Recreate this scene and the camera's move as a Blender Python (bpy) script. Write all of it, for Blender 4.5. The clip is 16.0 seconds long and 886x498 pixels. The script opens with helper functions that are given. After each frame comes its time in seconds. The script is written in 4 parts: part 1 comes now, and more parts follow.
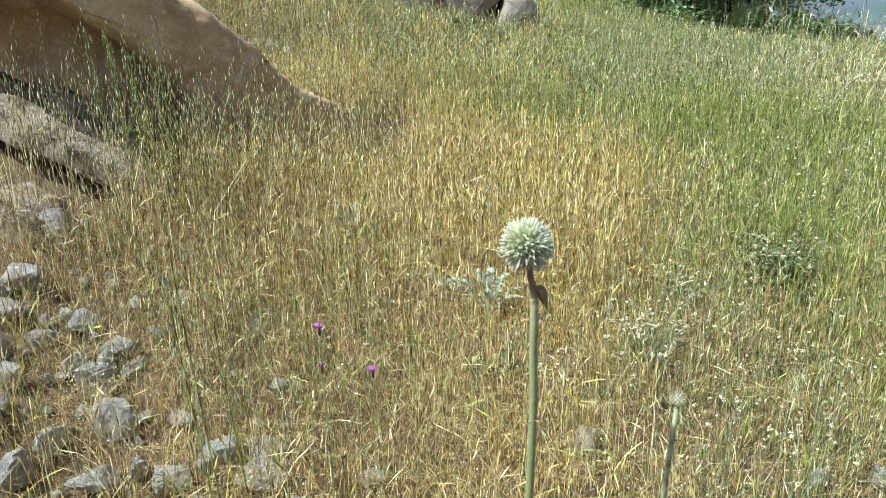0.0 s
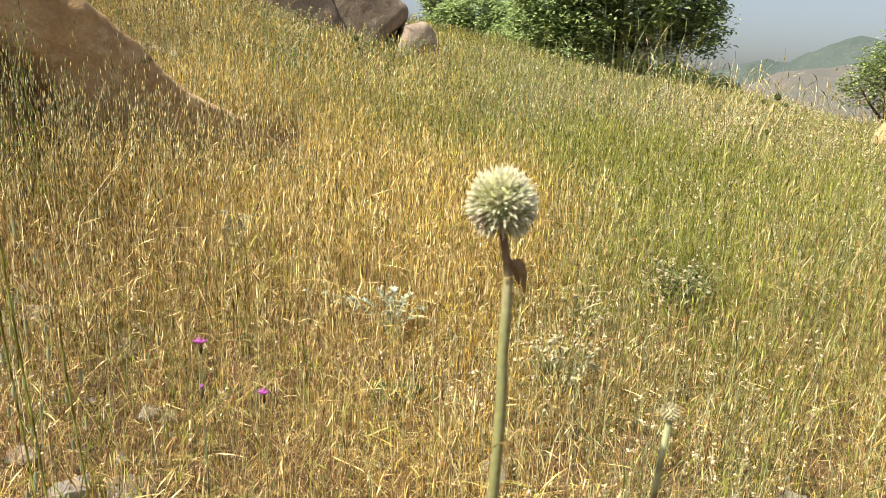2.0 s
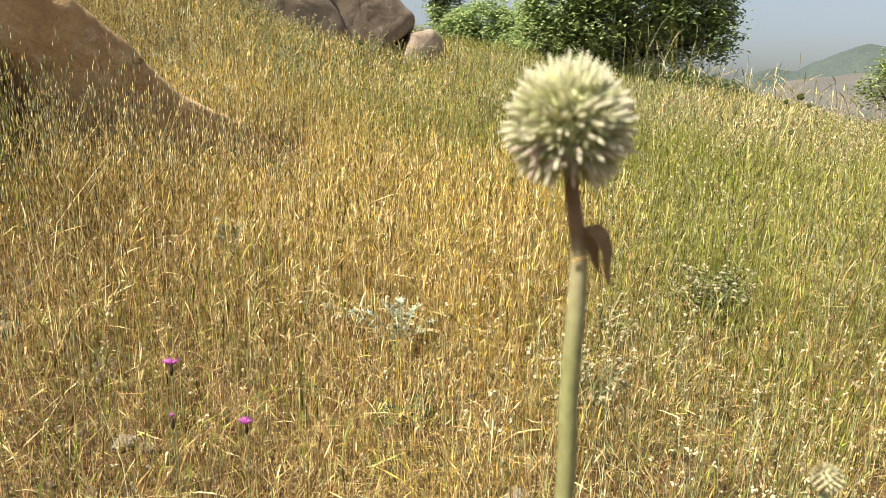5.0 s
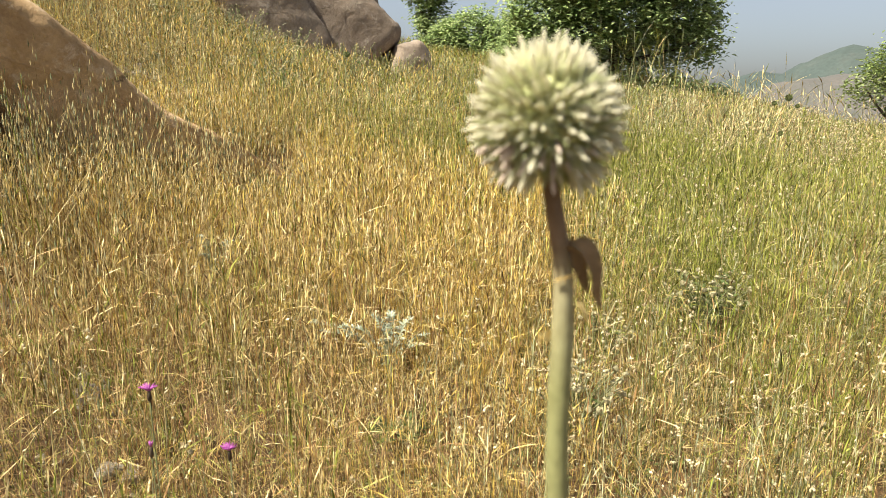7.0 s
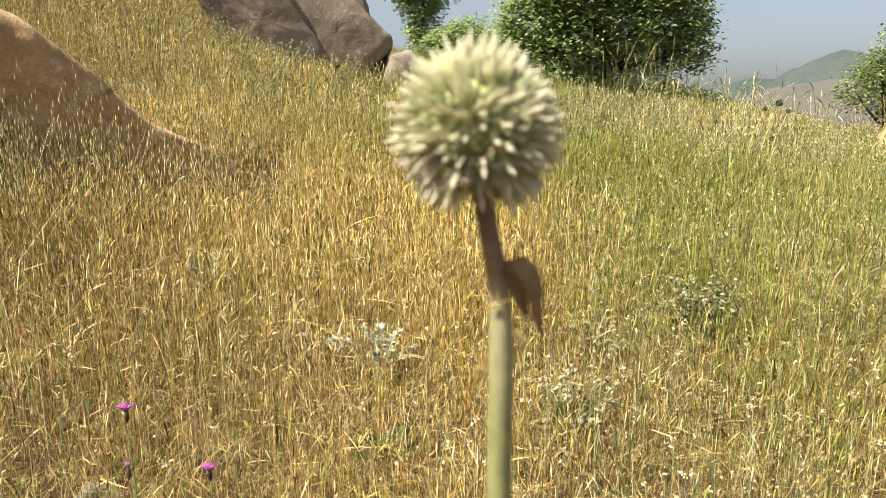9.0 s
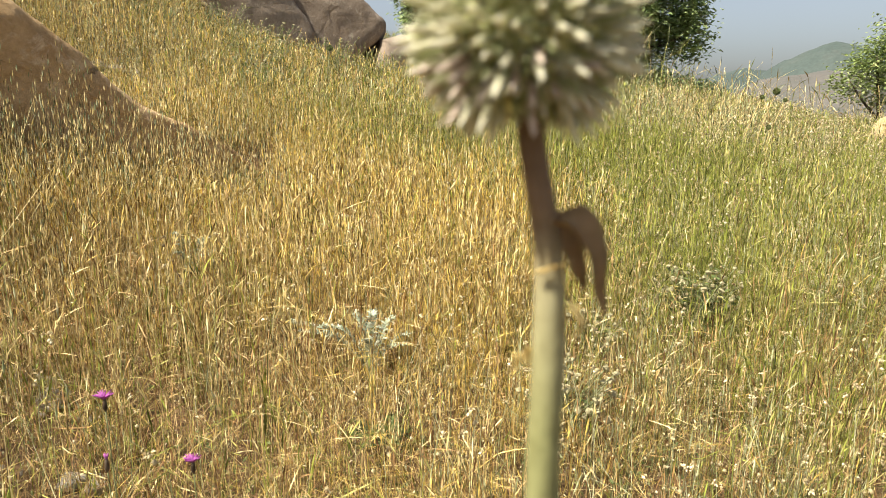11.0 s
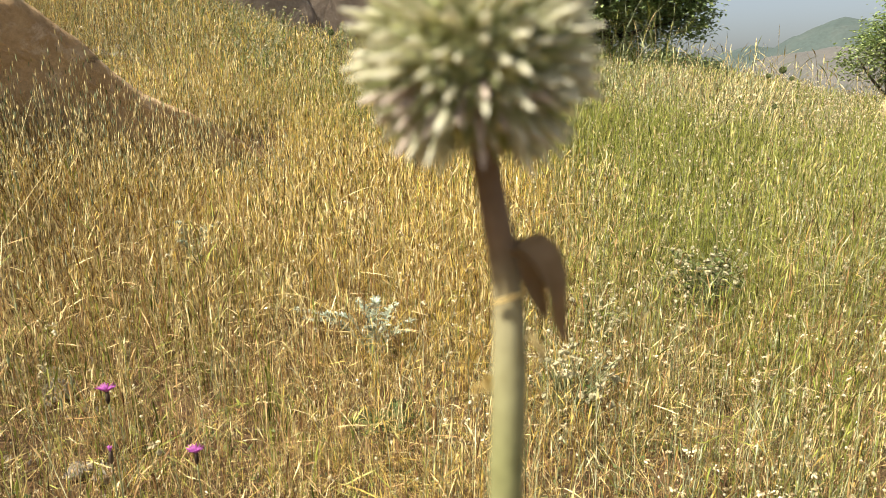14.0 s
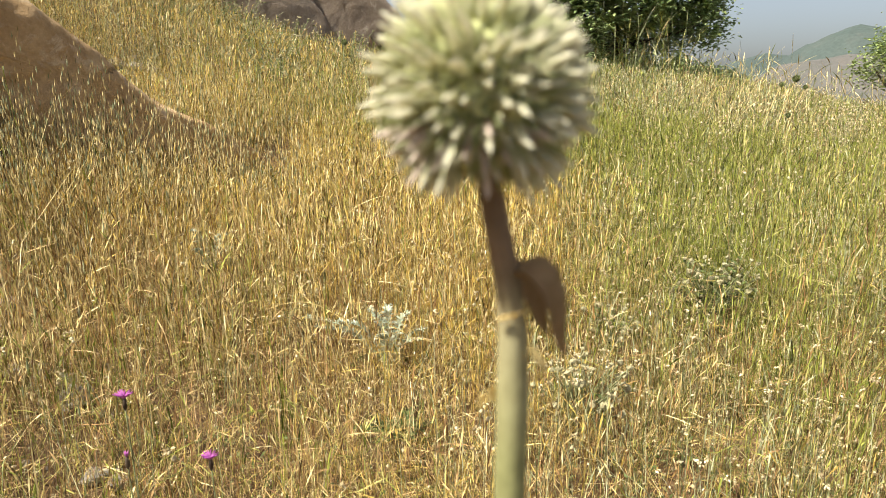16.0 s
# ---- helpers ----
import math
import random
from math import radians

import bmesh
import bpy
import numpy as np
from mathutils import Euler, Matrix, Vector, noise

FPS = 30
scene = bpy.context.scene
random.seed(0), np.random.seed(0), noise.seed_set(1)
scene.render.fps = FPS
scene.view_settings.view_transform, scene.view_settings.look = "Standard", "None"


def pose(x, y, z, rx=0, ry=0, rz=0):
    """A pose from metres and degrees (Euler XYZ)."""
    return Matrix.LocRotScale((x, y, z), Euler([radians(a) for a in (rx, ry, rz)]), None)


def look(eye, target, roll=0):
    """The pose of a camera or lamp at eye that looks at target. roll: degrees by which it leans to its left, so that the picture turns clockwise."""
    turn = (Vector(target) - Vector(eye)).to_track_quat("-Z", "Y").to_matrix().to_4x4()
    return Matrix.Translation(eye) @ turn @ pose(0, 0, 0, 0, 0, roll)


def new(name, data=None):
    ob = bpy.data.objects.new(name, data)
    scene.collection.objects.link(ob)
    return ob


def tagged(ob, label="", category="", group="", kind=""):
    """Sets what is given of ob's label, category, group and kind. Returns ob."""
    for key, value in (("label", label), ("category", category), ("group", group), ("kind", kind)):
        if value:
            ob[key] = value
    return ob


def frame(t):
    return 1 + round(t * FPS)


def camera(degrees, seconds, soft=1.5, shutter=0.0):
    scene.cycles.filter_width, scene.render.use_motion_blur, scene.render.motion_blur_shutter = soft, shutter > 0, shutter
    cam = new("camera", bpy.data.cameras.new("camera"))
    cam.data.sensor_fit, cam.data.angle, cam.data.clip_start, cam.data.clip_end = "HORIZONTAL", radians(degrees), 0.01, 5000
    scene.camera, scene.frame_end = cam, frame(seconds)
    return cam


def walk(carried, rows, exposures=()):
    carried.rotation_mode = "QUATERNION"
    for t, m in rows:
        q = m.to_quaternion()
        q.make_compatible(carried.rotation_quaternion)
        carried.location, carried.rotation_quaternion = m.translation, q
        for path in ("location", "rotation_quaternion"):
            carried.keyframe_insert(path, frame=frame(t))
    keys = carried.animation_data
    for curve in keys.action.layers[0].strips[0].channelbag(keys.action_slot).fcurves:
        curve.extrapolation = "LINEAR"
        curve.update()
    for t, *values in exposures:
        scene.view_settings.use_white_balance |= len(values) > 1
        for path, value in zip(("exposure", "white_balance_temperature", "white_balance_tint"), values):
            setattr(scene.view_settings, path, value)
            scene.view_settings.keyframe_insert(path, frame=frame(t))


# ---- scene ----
cam = camera(66.0, 16.0, soft=0.4)
PATH = [
    (0, (0.033, -0.621, 0.781), (-0.311, 1.265, 0.213), -1.0),
    (0.5, (0.005, -0.59, 0.755), (-0.315, 1.321, 0.261), -0.7),
    (1, (0.011, -0.569, 0.717), (-0.19, 1.37, 0.287), 1.1),
    (1.5, (-0.014, -0.514, 0.713), (-0.078, 1.439, 0.285), 1.7),
    (2, (-0.033, -0.474, 0.681), (-0.061, 1.469, 0.207), 2.9),
    (2.5, (-0.036, -0.436, 0.675), (-0.102, 1.509, 0.216), 2.1),
    (3, (-0.034, -0.413, 0.665), (-0.116, 1.53, 0.2), 2.1),
    (3.2, (-0.033, -0.4, 0.66), (-0.106, 1.545, 0.204), 1.6),
    (5.3, (-0.04, -0.262, 0.606), (-0.096, 1.689, 0.169), 2.1),
    (5.5, (-0.039, -0.258, 0.605), (-0.095, 1.693, 0.168), 2.1),
    (6, (-0.037, -0.251, 0.602), (-0.078, 1.701, 0.168), 2.0),
    (6.5, (-0.038, -0.241, 0.599), (-0.082, 1.712, 0.17), 1.6),
    (7, (-0.029, -0.229, 0.604), (-0.068, 1.728, 0.197), 0.6),
    (7.5, (-0.023, -0.216, 0.606), (-0.047, 1.746, 0.22), 0.4),
    (8, (-0.021, -0.211, 0.609), (-0.042, 1.754, 0.238), 0.5),
    (8.5, (-0.01, -0.209, 0.608), (-0.039, 1.756, 0.233), -0.1),
    (9, (-0.007, -0.207, 0.604), (-0.035, 1.756, 0.223), -0.1),
    (9.2, (-0.003, -0.202, 0.601), (-0.03, 1.758, 0.205), -0.2),
    (11.3, (-0.017, -0.151, 0.583), (-0.019, 1.806, 0.169), 0.5),
    (11.5, (-0.013, -0.151, 0.584), (-0.018, 1.807, 0.174), 0.0),
    (12, (-0.003, -0.149, 0.58), (-0.018, 1.808, 0.167), -0.0),
    (12.5, (0.0, -0.146, 0.585), (-0.015, 1.804, 0.141), -0.2),
    (13, (-0.004, -0.142, 0.592), (-0.018, 1.808, 0.145), -0.4),
    (13.5, (-0.004, -0.144, 0.588), (-0.018, 1.801, 0.12), -0.5),
    (14, (-0.005, -0.147, 0.593), (-0.026, 1.799, 0.13), -0.3),
    (14.5, (-0.007, -0.154, 0.6), (-0.048, 1.794, 0.147), -0.4),
    (15, (-0.012, -0.157, 0.601), (-0.077, 1.794, 0.166), -0.5),
    (15.5, (-0.009, -0.158, 0.599), (-0.075, 1.793, 0.163), -0.3),
    (16, (-0.004, -0.159, 0.599), (-0.06, 1.791, 0.159), -0.4),
]
walk(cam, [(t, look(eye, target, roll)) for t, eye, target, roll in PATH],
     exposures=((0.0, 0.97, 4900, 1), (0.5, 0.97, 5350, 5), (1.0, 1.0, 5600, 7), (1.5, 1.02, 6200, 9), (2.5, 1.0, 6450, 11), (12.5, 1.0, 6450, 11), (15.0, 1.0, 6350, 11), (16.0, 1.0, 6350, 11)))

# ---- world, sun and exposure ----
cam.data.dof.use_dof = True
cam.data.dof.focus_distance = 3.4
cam.data.dof.aperture_fstop = 14.0

SUN_ELEVATION, SUN_AZIMUTH = radians(56), radians(-116)   # azimuth from +y towards +x
world = bpy.data.worlds.new("sky")
scene.world = world
world.use_nodes = True
sky = world.node_tree.nodes.new("ShaderNodeTexSky")
sky.sky_type, sky.sun_disc = "NISHITA", False
sky.sun_elevation, sky.sun_rotation = SUN_ELEVATION, SUN_AZIMUTH
sky.air_density, sky.dust_density, sky.ozone_density = 1.0, 3.0, 1.0
world.node_tree.nodes["Background"].inputs["Strength"].default_value = 0.068
haze = world.node_tree.nodes.new("ShaderNodeHueSaturation")
haze.inputs["Saturation"].default_value, haze.inputs["Value"].default_value = 0.64, 1.14
world.node_tree.links.new(sky.outputs[0], haze.inputs["Color"])
world.node_tree.links.new(haze.outputs[0], world.node_tree.nodes["Background"].inputs["Color"])

sun = new("sun", bpy.data.lights.new("sun", "SUN"))
sun.data.energy, sun.data.angle, sun.data.color = 5.2, radians(0.6), (1.0, 0.92, 0.76)
sun_way = Vector((math.sin(SUN_AZIMUTH) * math.cos(SUN_ELEVATION), math.cos(SUN_AZIMUTH) * math.cos(SUN_ELEVATION), math.sin(SUN_ELEVATION)))
sun.matrix_world = look(sun_way * 50, (0, 0, 0))


# ---- materials ----
def shader(name):
    m = bpy.data.materials.new(name)
    m.use_nodes = True
    nt = m.node_tree
    return m, nt, nt.nodes["Principled BSDF"]


def node(nt, kind, **inputs):
    n = nt.nodes.new(kind)
    for key, value in inputs.items():
        n.inputs[key.replace("_", " ")].default_value = value
    return n


def ramp(nt, source, stops):
    r = nt.nodes.new("ShaderNodeValToRGB")
    while len(r.color_ramp.elements) < len(stops):
        r.color_ramp.elements.new(0.5)
    for e, (at, c) in zip(r.color_ramp.elements, stops):
        e.position, e.color = at, (*c, 1)
    nt.links.new(source, r.inputs[0])
    return r.outputs[0]


def mixed(nt, kind, factor, a, b):
    n = nt.nodes.new("ShaderNodeMix")
    n.data_type, n.blend_type = "RGBA", kind
    for socket, value in ((n.inputs["Factor"], factor), (n.inputs["A"], a), (n.inputs["B"], b)):
        if isinstance(value, (int, float)):
            socket.default_value = value
        elif isinstance(value, tuple):
            socket.default_value = (*value, 1)
        else:
            nt.links.new(value, socket)
    return n.outputs["Result"]


ALBEDO = 0.7


def toned(stops):
    """The colours under the sun brought down to what they reflect in full light."""
    return tuple((at, tuple(ALBEDO * c for c in colour)) for at, colour in stops)


def plant(name, stops, patch=None, translucent=0.35, rough=0.7, per_object=False, grain=34.0):
    """A leaf or straw: colour by plant, thin enough to let light through."""
    m, nt, bsdf = shader(name)
    pick = nt.nodes.new("ShaderNodeObjectInfo").outputs["Random"] if per_object else nt.nodes.new("ShaderNodeNewGeometry").outputs["Random Per Island"]
    colour = ramp(nt, pick, toned(stops))
    if patch:
        patch = tuple(ALBEDO * c for c in patch)
        where = nt.nodes.new("ShaderNodeTexCoord")
        n = node(nt, "ShaderNodeTexNoise", Scale=0.9, Detail=3.0)
        nt.links.new(where.outputs["Object"], n.inputs["Vector"])
        colour = mixed(nt, "MIX", ramp(nt, n.outputs[0], ((0.42, (0, 0, 0)), (0.62, (0.8, 0.8, 0.8)))), colour, patch)
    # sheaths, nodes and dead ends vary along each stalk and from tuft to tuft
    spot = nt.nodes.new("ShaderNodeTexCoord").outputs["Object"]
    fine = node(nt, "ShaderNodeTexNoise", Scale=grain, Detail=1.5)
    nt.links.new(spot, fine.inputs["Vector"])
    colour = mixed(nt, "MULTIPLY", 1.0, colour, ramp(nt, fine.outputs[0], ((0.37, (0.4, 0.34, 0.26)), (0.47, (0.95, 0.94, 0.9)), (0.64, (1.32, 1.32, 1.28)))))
    nt.links.new(colour, bsdf.inputs["Base Color"])
    bsdf.inputs["Roughness"].default_value = rough
    bsdf.inputs["Specular IOR Level"].default_value = 0.3
    thin = nt.nodes.new("ShaderNodeBsdfTranslucent")
    nt.links.new(colour, thin.inputs["Color"])
    mix = nt.nodes.new("ShaderNodeMixShader")
    mix.inputs[0].default_value = translucent
    nt.links.new(bsdf.outputs[0], mix.inputs[1])
    nt.links.new(thin.outputs[0], mix.inputs[2])
    nt.links.new(mix.outputs[0], nt.nodes["Material Output"].inputs["Surface"])
    return m


def stone(name, stops, stain, scale=1.0, bump=0.6, cracked=0.5):
    m, nt, bsdf = shader(name)
    where = nt.nodes.new("ShaderNodeTexCoord").outputs["Object"]
    big = node(nt, "ShaderNodeTexNoise", Scale=2.2 * scale, Detail=8.0, Roughness=0.62)
    fine = node(nt, "ShaderNodeTexNoise", Scale=38.0 * scale, Detail=8.0, Roughness=0.7)
    blot = node(nt, "ShaderNodeTexNoise", Scale=6.5 * scale, Detail=6.0, Roughness=0.75, Distortion=0.6)
    for n in (big, fine, blot):
        nt.links.new(where, n.inputs["Vector"])
    colour = ramp(nt, big.outputs[0], toned(stops))
    stain = tuple(ALBEDO * c for c in stain)
    colour = mixed(nt, "MIX", ramp(nt, blot.outputs[0], ((0.54, (0, 0, 0)), (0.68, (0.75, 0.75, 0.75)))), colour, stain)
    colour = mixed(nt, "MULTIPLY", 0.6, colour, ramp(nt, fine.outputs[0], ((0.3, (0.5, 0.48, 0.45)), (0.65, (1, 1, 1)))))
    bsdf.inputs["Roughness"].default_value = 0.9
    bsdf.inputs["Specular IOR Level"].default_value = 0.25
    bent = mixed(nt, "ADD", 0.25, where, big.outputs[1])
    cracks = node(nt, "ShaderNodeTexVoronoi", Scale=0.8 * scale)
    cracks.feature = "DISTANCE_TO_EDGE"
    nt.links.new(bent, cracks.inputs["Vector"])
    gap = ramp(nt, cracks.outputs["Distance"], ((0.0, (0, 0, 0)), (0.007, (1, 1, 1))))
    # the cracks run only a short way
    reach = node(nt, "ShaderNodeTexNoise", Scale=1.9 * scale, Detail=2.0)
    nt.links.new(where, reach.inputs["Vector"])
    gap = mixed(nt, "MIX", ramp(nt, reach.outputs[0], ((0.5, (1, 1, 1)), (0.56, (0, 0, 0)))), gap, (1, 1, 1))
    nt.links.new(mixed(nt, "MULTIPLY", cracked, colour, gap), bsdf.inputs["Base Color"])
    b = node(nt, "ShaderNodeBump", Strength=bump, Distance=0.03)
    nt.links.new(mixed(nt, "MULTIPLY", cracked, mixed(nt, "MIX", 0.5, blot.outputs[0], fine.outputs[0]), gap), b.inputs["Height"])
    nt.links.new(b.outputs[0], bsdf.inputs["Normal"])
    return m


def earth():
    m, nt, bsdf = shader("soil")
    where = nt.nodes.new("ShaderNodeTexCoord").outputs["Object"]
    big = node(nt, "ShaderNodeTexNoise", Scale=1.3, Detail=6.0, Roughness=0.6)
    fine = node(nt, "ShaderNodeTexNoise", Scale=55.0, Detail=8.0, Roughness=0.75)
    far = node(nt, "ShaderNodeTexNoise", Scale=0.05, Detail=7.0, Roughness=0.6)
    for n in (big, fine, far):
        nt.links.new(where, n.inputs["Vector"])
    colour = ramp(nt, big.outputs[0], ((0.3, (0.11, 0.058, 0.025)), (0.5, (0.18, 0.105, 0.045)), (0.7, (0.14, 0.088, 0.038))))
    colour = mixed(nt, "MULTIPLY", 0.75, colour, ramp(nt, fine.outputs[0], ((0.3, (0.35, 0.32, 0.28)), (0.65, (1, 1, 1)))))
    colour = mixed(nt, "MIX", ramp(nt, far.outputs[0], ((0.45, (0, 0, 0)), (0.65, (0.5, 0.5, 0.5)))), colour, (0.13, 0.13, 0.06))
    nt.links.new(colour, bsdf.inputs["Base Color"])
    bsdf.inputs["Roughness"].default_value = 0.95
    b = node(nt, "ShaderNodeBump", Strength=0.8, Distance=0.015)
    nt.links.new(fine.outputs[0], b.inputs["Height"])
    nt.links.new(b.outputs[0], bsdf.inputs["Normal"])
    return m


def along(name, stops, low, high, rough=0.75, translucent=0.0):
    """Colour that changes along the part's own z, from low to high."""
    m, nt, bsdf = shader(name)
    where = nt.nodes.new("ShaderNodeTexCoord").outputs["Object"]
    split = nt.nodes.new("ShaderNodeSeparateXYZ")
    nt.links.new(where, split.inputs[0])
    r = node(nt, "ShaderNodeMapRange", From_Min=low, From_Max=high)
    nt.links.new(split.outputs["Z"], r.inputs["Value"])
    colour = ramp(nt, r.outputs[0], toned(stops))
    n = node(nt, "ShaderNodeTexNoise", Scale=180.0, Detail=5.0)
    nt.links.new(where, n.inputs["Vector"])
    colour = mixed(nt, "MULTIPLY", 0.5, colour, ramp(nt, n.outputs[0], ((0.35, (0.6, 0.58, 0.5)), (0.62, (1, 1, 1)))))
    nt.links.new(colour, bsdf.inputs["Base Color"])
    bsdf.inputs["Roughness"].default_value = rough
    b = node(nt, "ShaderNodeBump", Strength=0.4, Distance=0.001)
    nt.links.new(n.outputs[0], b.inputs["Height"])
    nt.links.new(b.outputs[0], bsdf.inputs["Normal"])
    if translucent:
        thin = nt.nodes.new("ShaderNodeBsdfTranslucent")
        nt.links.new(colour, thin.inputs["Color"])
        mix = nt.nodes.new("ShaderNodeMixShader")
        mix.inputs[0].default_value = translucent
        nt.links.new(bsdf.outputs[0], mix.inputs[1])
        nt.links.new(thin.outputs[0], mix.inputs[2])
        nt.links.new(mix.outputs[0], nt.nodes["Material Output"].inputs["Surface"])
    return m


SOIL = earth()
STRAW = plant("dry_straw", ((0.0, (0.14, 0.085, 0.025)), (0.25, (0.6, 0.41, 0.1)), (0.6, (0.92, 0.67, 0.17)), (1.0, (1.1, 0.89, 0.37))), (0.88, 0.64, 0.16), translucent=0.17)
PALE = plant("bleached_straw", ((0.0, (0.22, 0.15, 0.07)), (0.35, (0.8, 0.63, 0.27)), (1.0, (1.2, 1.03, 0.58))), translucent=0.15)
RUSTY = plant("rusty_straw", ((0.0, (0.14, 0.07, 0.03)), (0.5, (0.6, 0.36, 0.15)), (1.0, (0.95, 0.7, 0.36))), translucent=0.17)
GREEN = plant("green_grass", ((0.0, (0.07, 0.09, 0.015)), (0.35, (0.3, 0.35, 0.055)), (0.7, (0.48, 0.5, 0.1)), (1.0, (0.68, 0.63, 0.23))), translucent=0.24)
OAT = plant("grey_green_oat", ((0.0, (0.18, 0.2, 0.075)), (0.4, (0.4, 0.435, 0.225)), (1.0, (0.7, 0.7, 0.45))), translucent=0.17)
HERB = plant("herb_leaf", ((0.0, (0.1, 0.15, 0.04)), (0.6, (0.2, 0.26, 0.09)), (1.0, (0.34, 0.36, 0.15))))
CREAM = plant("cream_flower", ((0.0, (0.42, 0.32, 0.16)), (0.5, (0.72, 0.61, 0.36)), (1.0, (1.05, 0.95, 0.66))), translucent=0.1)
SILVER = plant("silver_leaf", ((0.0, (0.36, 0.43, 0.3)), (0.6, (0.54, 0.6, 0.45)), (1.0, (0.9, 0.93, 0.76))), translucent=0.12)
OAK = plant("oak_leaf", ((0.0, (0.2, 0.29, 0.12)), (0.5, (0.44, 0.6, 0.25)), (1.0, (0.78, 0.92, 0.46))), translucent=0.45, rough=0.5)
SHRUB = plant("shrub_leaf", ((0.0, (0.18, 0.26, 0.09)), (0.5, (0.36, 0.47, 0.17)), (1.0, (0.58, 0.68, 0.28))), translucent=0.3)
PURPLE = plant("purple_petal", ((0.0, (0.45, 0.08, 0.42)), (1.0, (0.62, 0.2, 0.58))), translucent=0.3)
YELLOW = plant("yellow_petal", ((0.0, (0.75, 0.6, 0.05)), (1.0, (0.8, 0.7, 0.12))), translucent=0.3)
BRACT = plant("dark_bract", ((0.0, (0.07, 0.05, 0.04)), (1.0, (0.14, 0.1, 0.06))), translucent=0.05)
BARK = stone("bark", ((0.3, (0.07, 0.055, 0.04)), (0.7, (0.15, 0.12, 0.09))), (0.2, 0.18, 0.14), 3.0)
SANDSTONE = stone("tan_sandstone", ((0.32, (0.45, 0.27, 0.12)), (0.5, (0.7, 0.47, 0.235)), (0.66, (0.9, 0.66, 0.39))), (1.0, 0.8, 0.56), 1.3, 0.8, 0.6)
GREYSTONE = stone("grey_brown_stone", ((0.3, (0.25, 0.195, 0.15)), (0.5, (0.35, 0.28, 0.215)), (0.7, (0.46, 0.375, 0.29))), (0.62, 0.54, 0.44), 1.0, 0.6, 0.3)
LIMESTONE = stone("pale_limestone", ((0.3, (0.7, 0.6, 0.49)), (0.5, (1.0, 0.9, 0.78)), (0.7, (1.16, 1.08, 0.97))), (0.62, 0.52, 0.41), 5.0, 0.9)
LEDGE = stone("weathered_ledge", ((0.4, (0.16, 0.11, 0.065)), (0.5, (0.44, 0.33, 0.21)), (0.62, (0.7, 0.56, 0.41))), (0.95, 0.85, 0.72), 3.5, 1.0)
HEAD_PALE = plant("pale_young_head", ((0.0, (0.42, 0.4, 0.23)), (1.0, (0.66, 0.61, 0.38))), translucent=0.15)
# the air's haze is mixed into both far hillside colours
HILLSIDE = stone("haze_tinted_green_hillside", ((0.3, (0.085, 0.118, 0.11)), (0.5, (0.095, 0.128, 0.118)), (0.7, (0.115, 0.145, 0.13))), (0.135, 0.155, 0.14), 0.012, 0.3, 0.0)
SLOPE = stone("haze_tinted_dry_hillside", ((0.3, (0.13, 0.14, 0.12)), (0.5, (0.17, 0.165, 0.15)), (0.7, (0.21, 0.19, 0.17))), (0.24, 0.205, 0.175), 0.03, 0.3, 0.0)
HEAD_CORE = plant("young_buds", ((0.0, (0.8, 0.84, 0.42)), (1.0, (0.92, 0.95, 0.5))), translucent=0.05, grain=300.0)
STEM = along("pale_green_stem", ((0.0, (0.25, 0.27, 0.1)), (0.935, (0.36, 0.365, 0.15)), (0.964, (0.48, 0.44, 0.24)), (0.978, (0.26, 0.17, 0.09)), (1.0, (0.22, 0.135, 0.08))), -0.62, 0.585)
FLORET = along("floret", ((0.0, (0.56, 0.6, 0.27)), (0.45, (0.86, 0.9, 0.5)), (0.75, (1.0, 1.0, 0.64)), (1.0, (1.18, 1.14, 0.9))), 0.004, 0.0255, 0.7, 0.36)
FLORET_BROWN = along("withered_floret", ((0.0, (0.3, 0.22, 0.1)), (0.5, (0.62, 0.46, 0.3)), (1.0, (0.95, 0.8, 0.66))), 0.004, 0.0255, 0.7, 0.15)
WITHERED = along("withered_leaf", ((0.0, (0.44, 0.28, 0.13)), (0.5, (0.58, 0.39, 0.19)), (1.0, (0.6, 0.42, 0.22))), -0.025, 0.0, 0.8, 0.1)


# ---- builders ----
rng = np.random.default_rng(7)


def part(name, bm, material, parent=None, label="", smooth=True):
    me = bpy.data.meshes.new(name)
    bm.to_mesh(me)
    bm.free()
    if smooth:
        me.polygons.foreach_set("use_smooth", [True] * len(me.polygons))
    me.materials.append(material)
    ob = new(name, me)
    ob.parent = parent
    if label:
        tagged(ob, label)
    return ob


def thing(name, place, label, category, group="", kind="", turn=0.0):
    ob = new(name)
    ob.empty_display_size = 0.05
    ob.matrix_world = pose(*place, 0, 0, turn)
    return tagged(ob, label, category, group, kind)


def sheet(name, verts, faces, materials, index=None, parent=None, smooth=False):
    """A mesh from arrays; faces all of one size."""
    me = bpy.data.meshes.new(name)
    verts, faces = np.ascontiguousarray(verts, np.float32), np.ascontiguousarray(faces, np.int32)
    k = faces.shape[1]
    me.vertices.add(len(verts))
    me.vertices.foreach_set("co", verts.ravel())
    me.loops.add(faces.size)
    me.loops.foreach_set("vertex_index", faces.ravel())
    me.polygons.add(len(faces))
    me.polygons.foreach_set("loop_start", np.arange(0, faces.size, k, dtype=np.int32))
    for m in materials:
        me.materials.append(m)
    if index is not None:
        me.polygons.foreach_set("material_index", np.ascontiguousarray(index, np.int32))
    if smooth:
        me.polygons.foreach_set("use_smooth", np.ones(len(faces), bool))
    me.update(calc_edges=True)
    ob = new(name, me)
    ob.parent = parent
    return ob


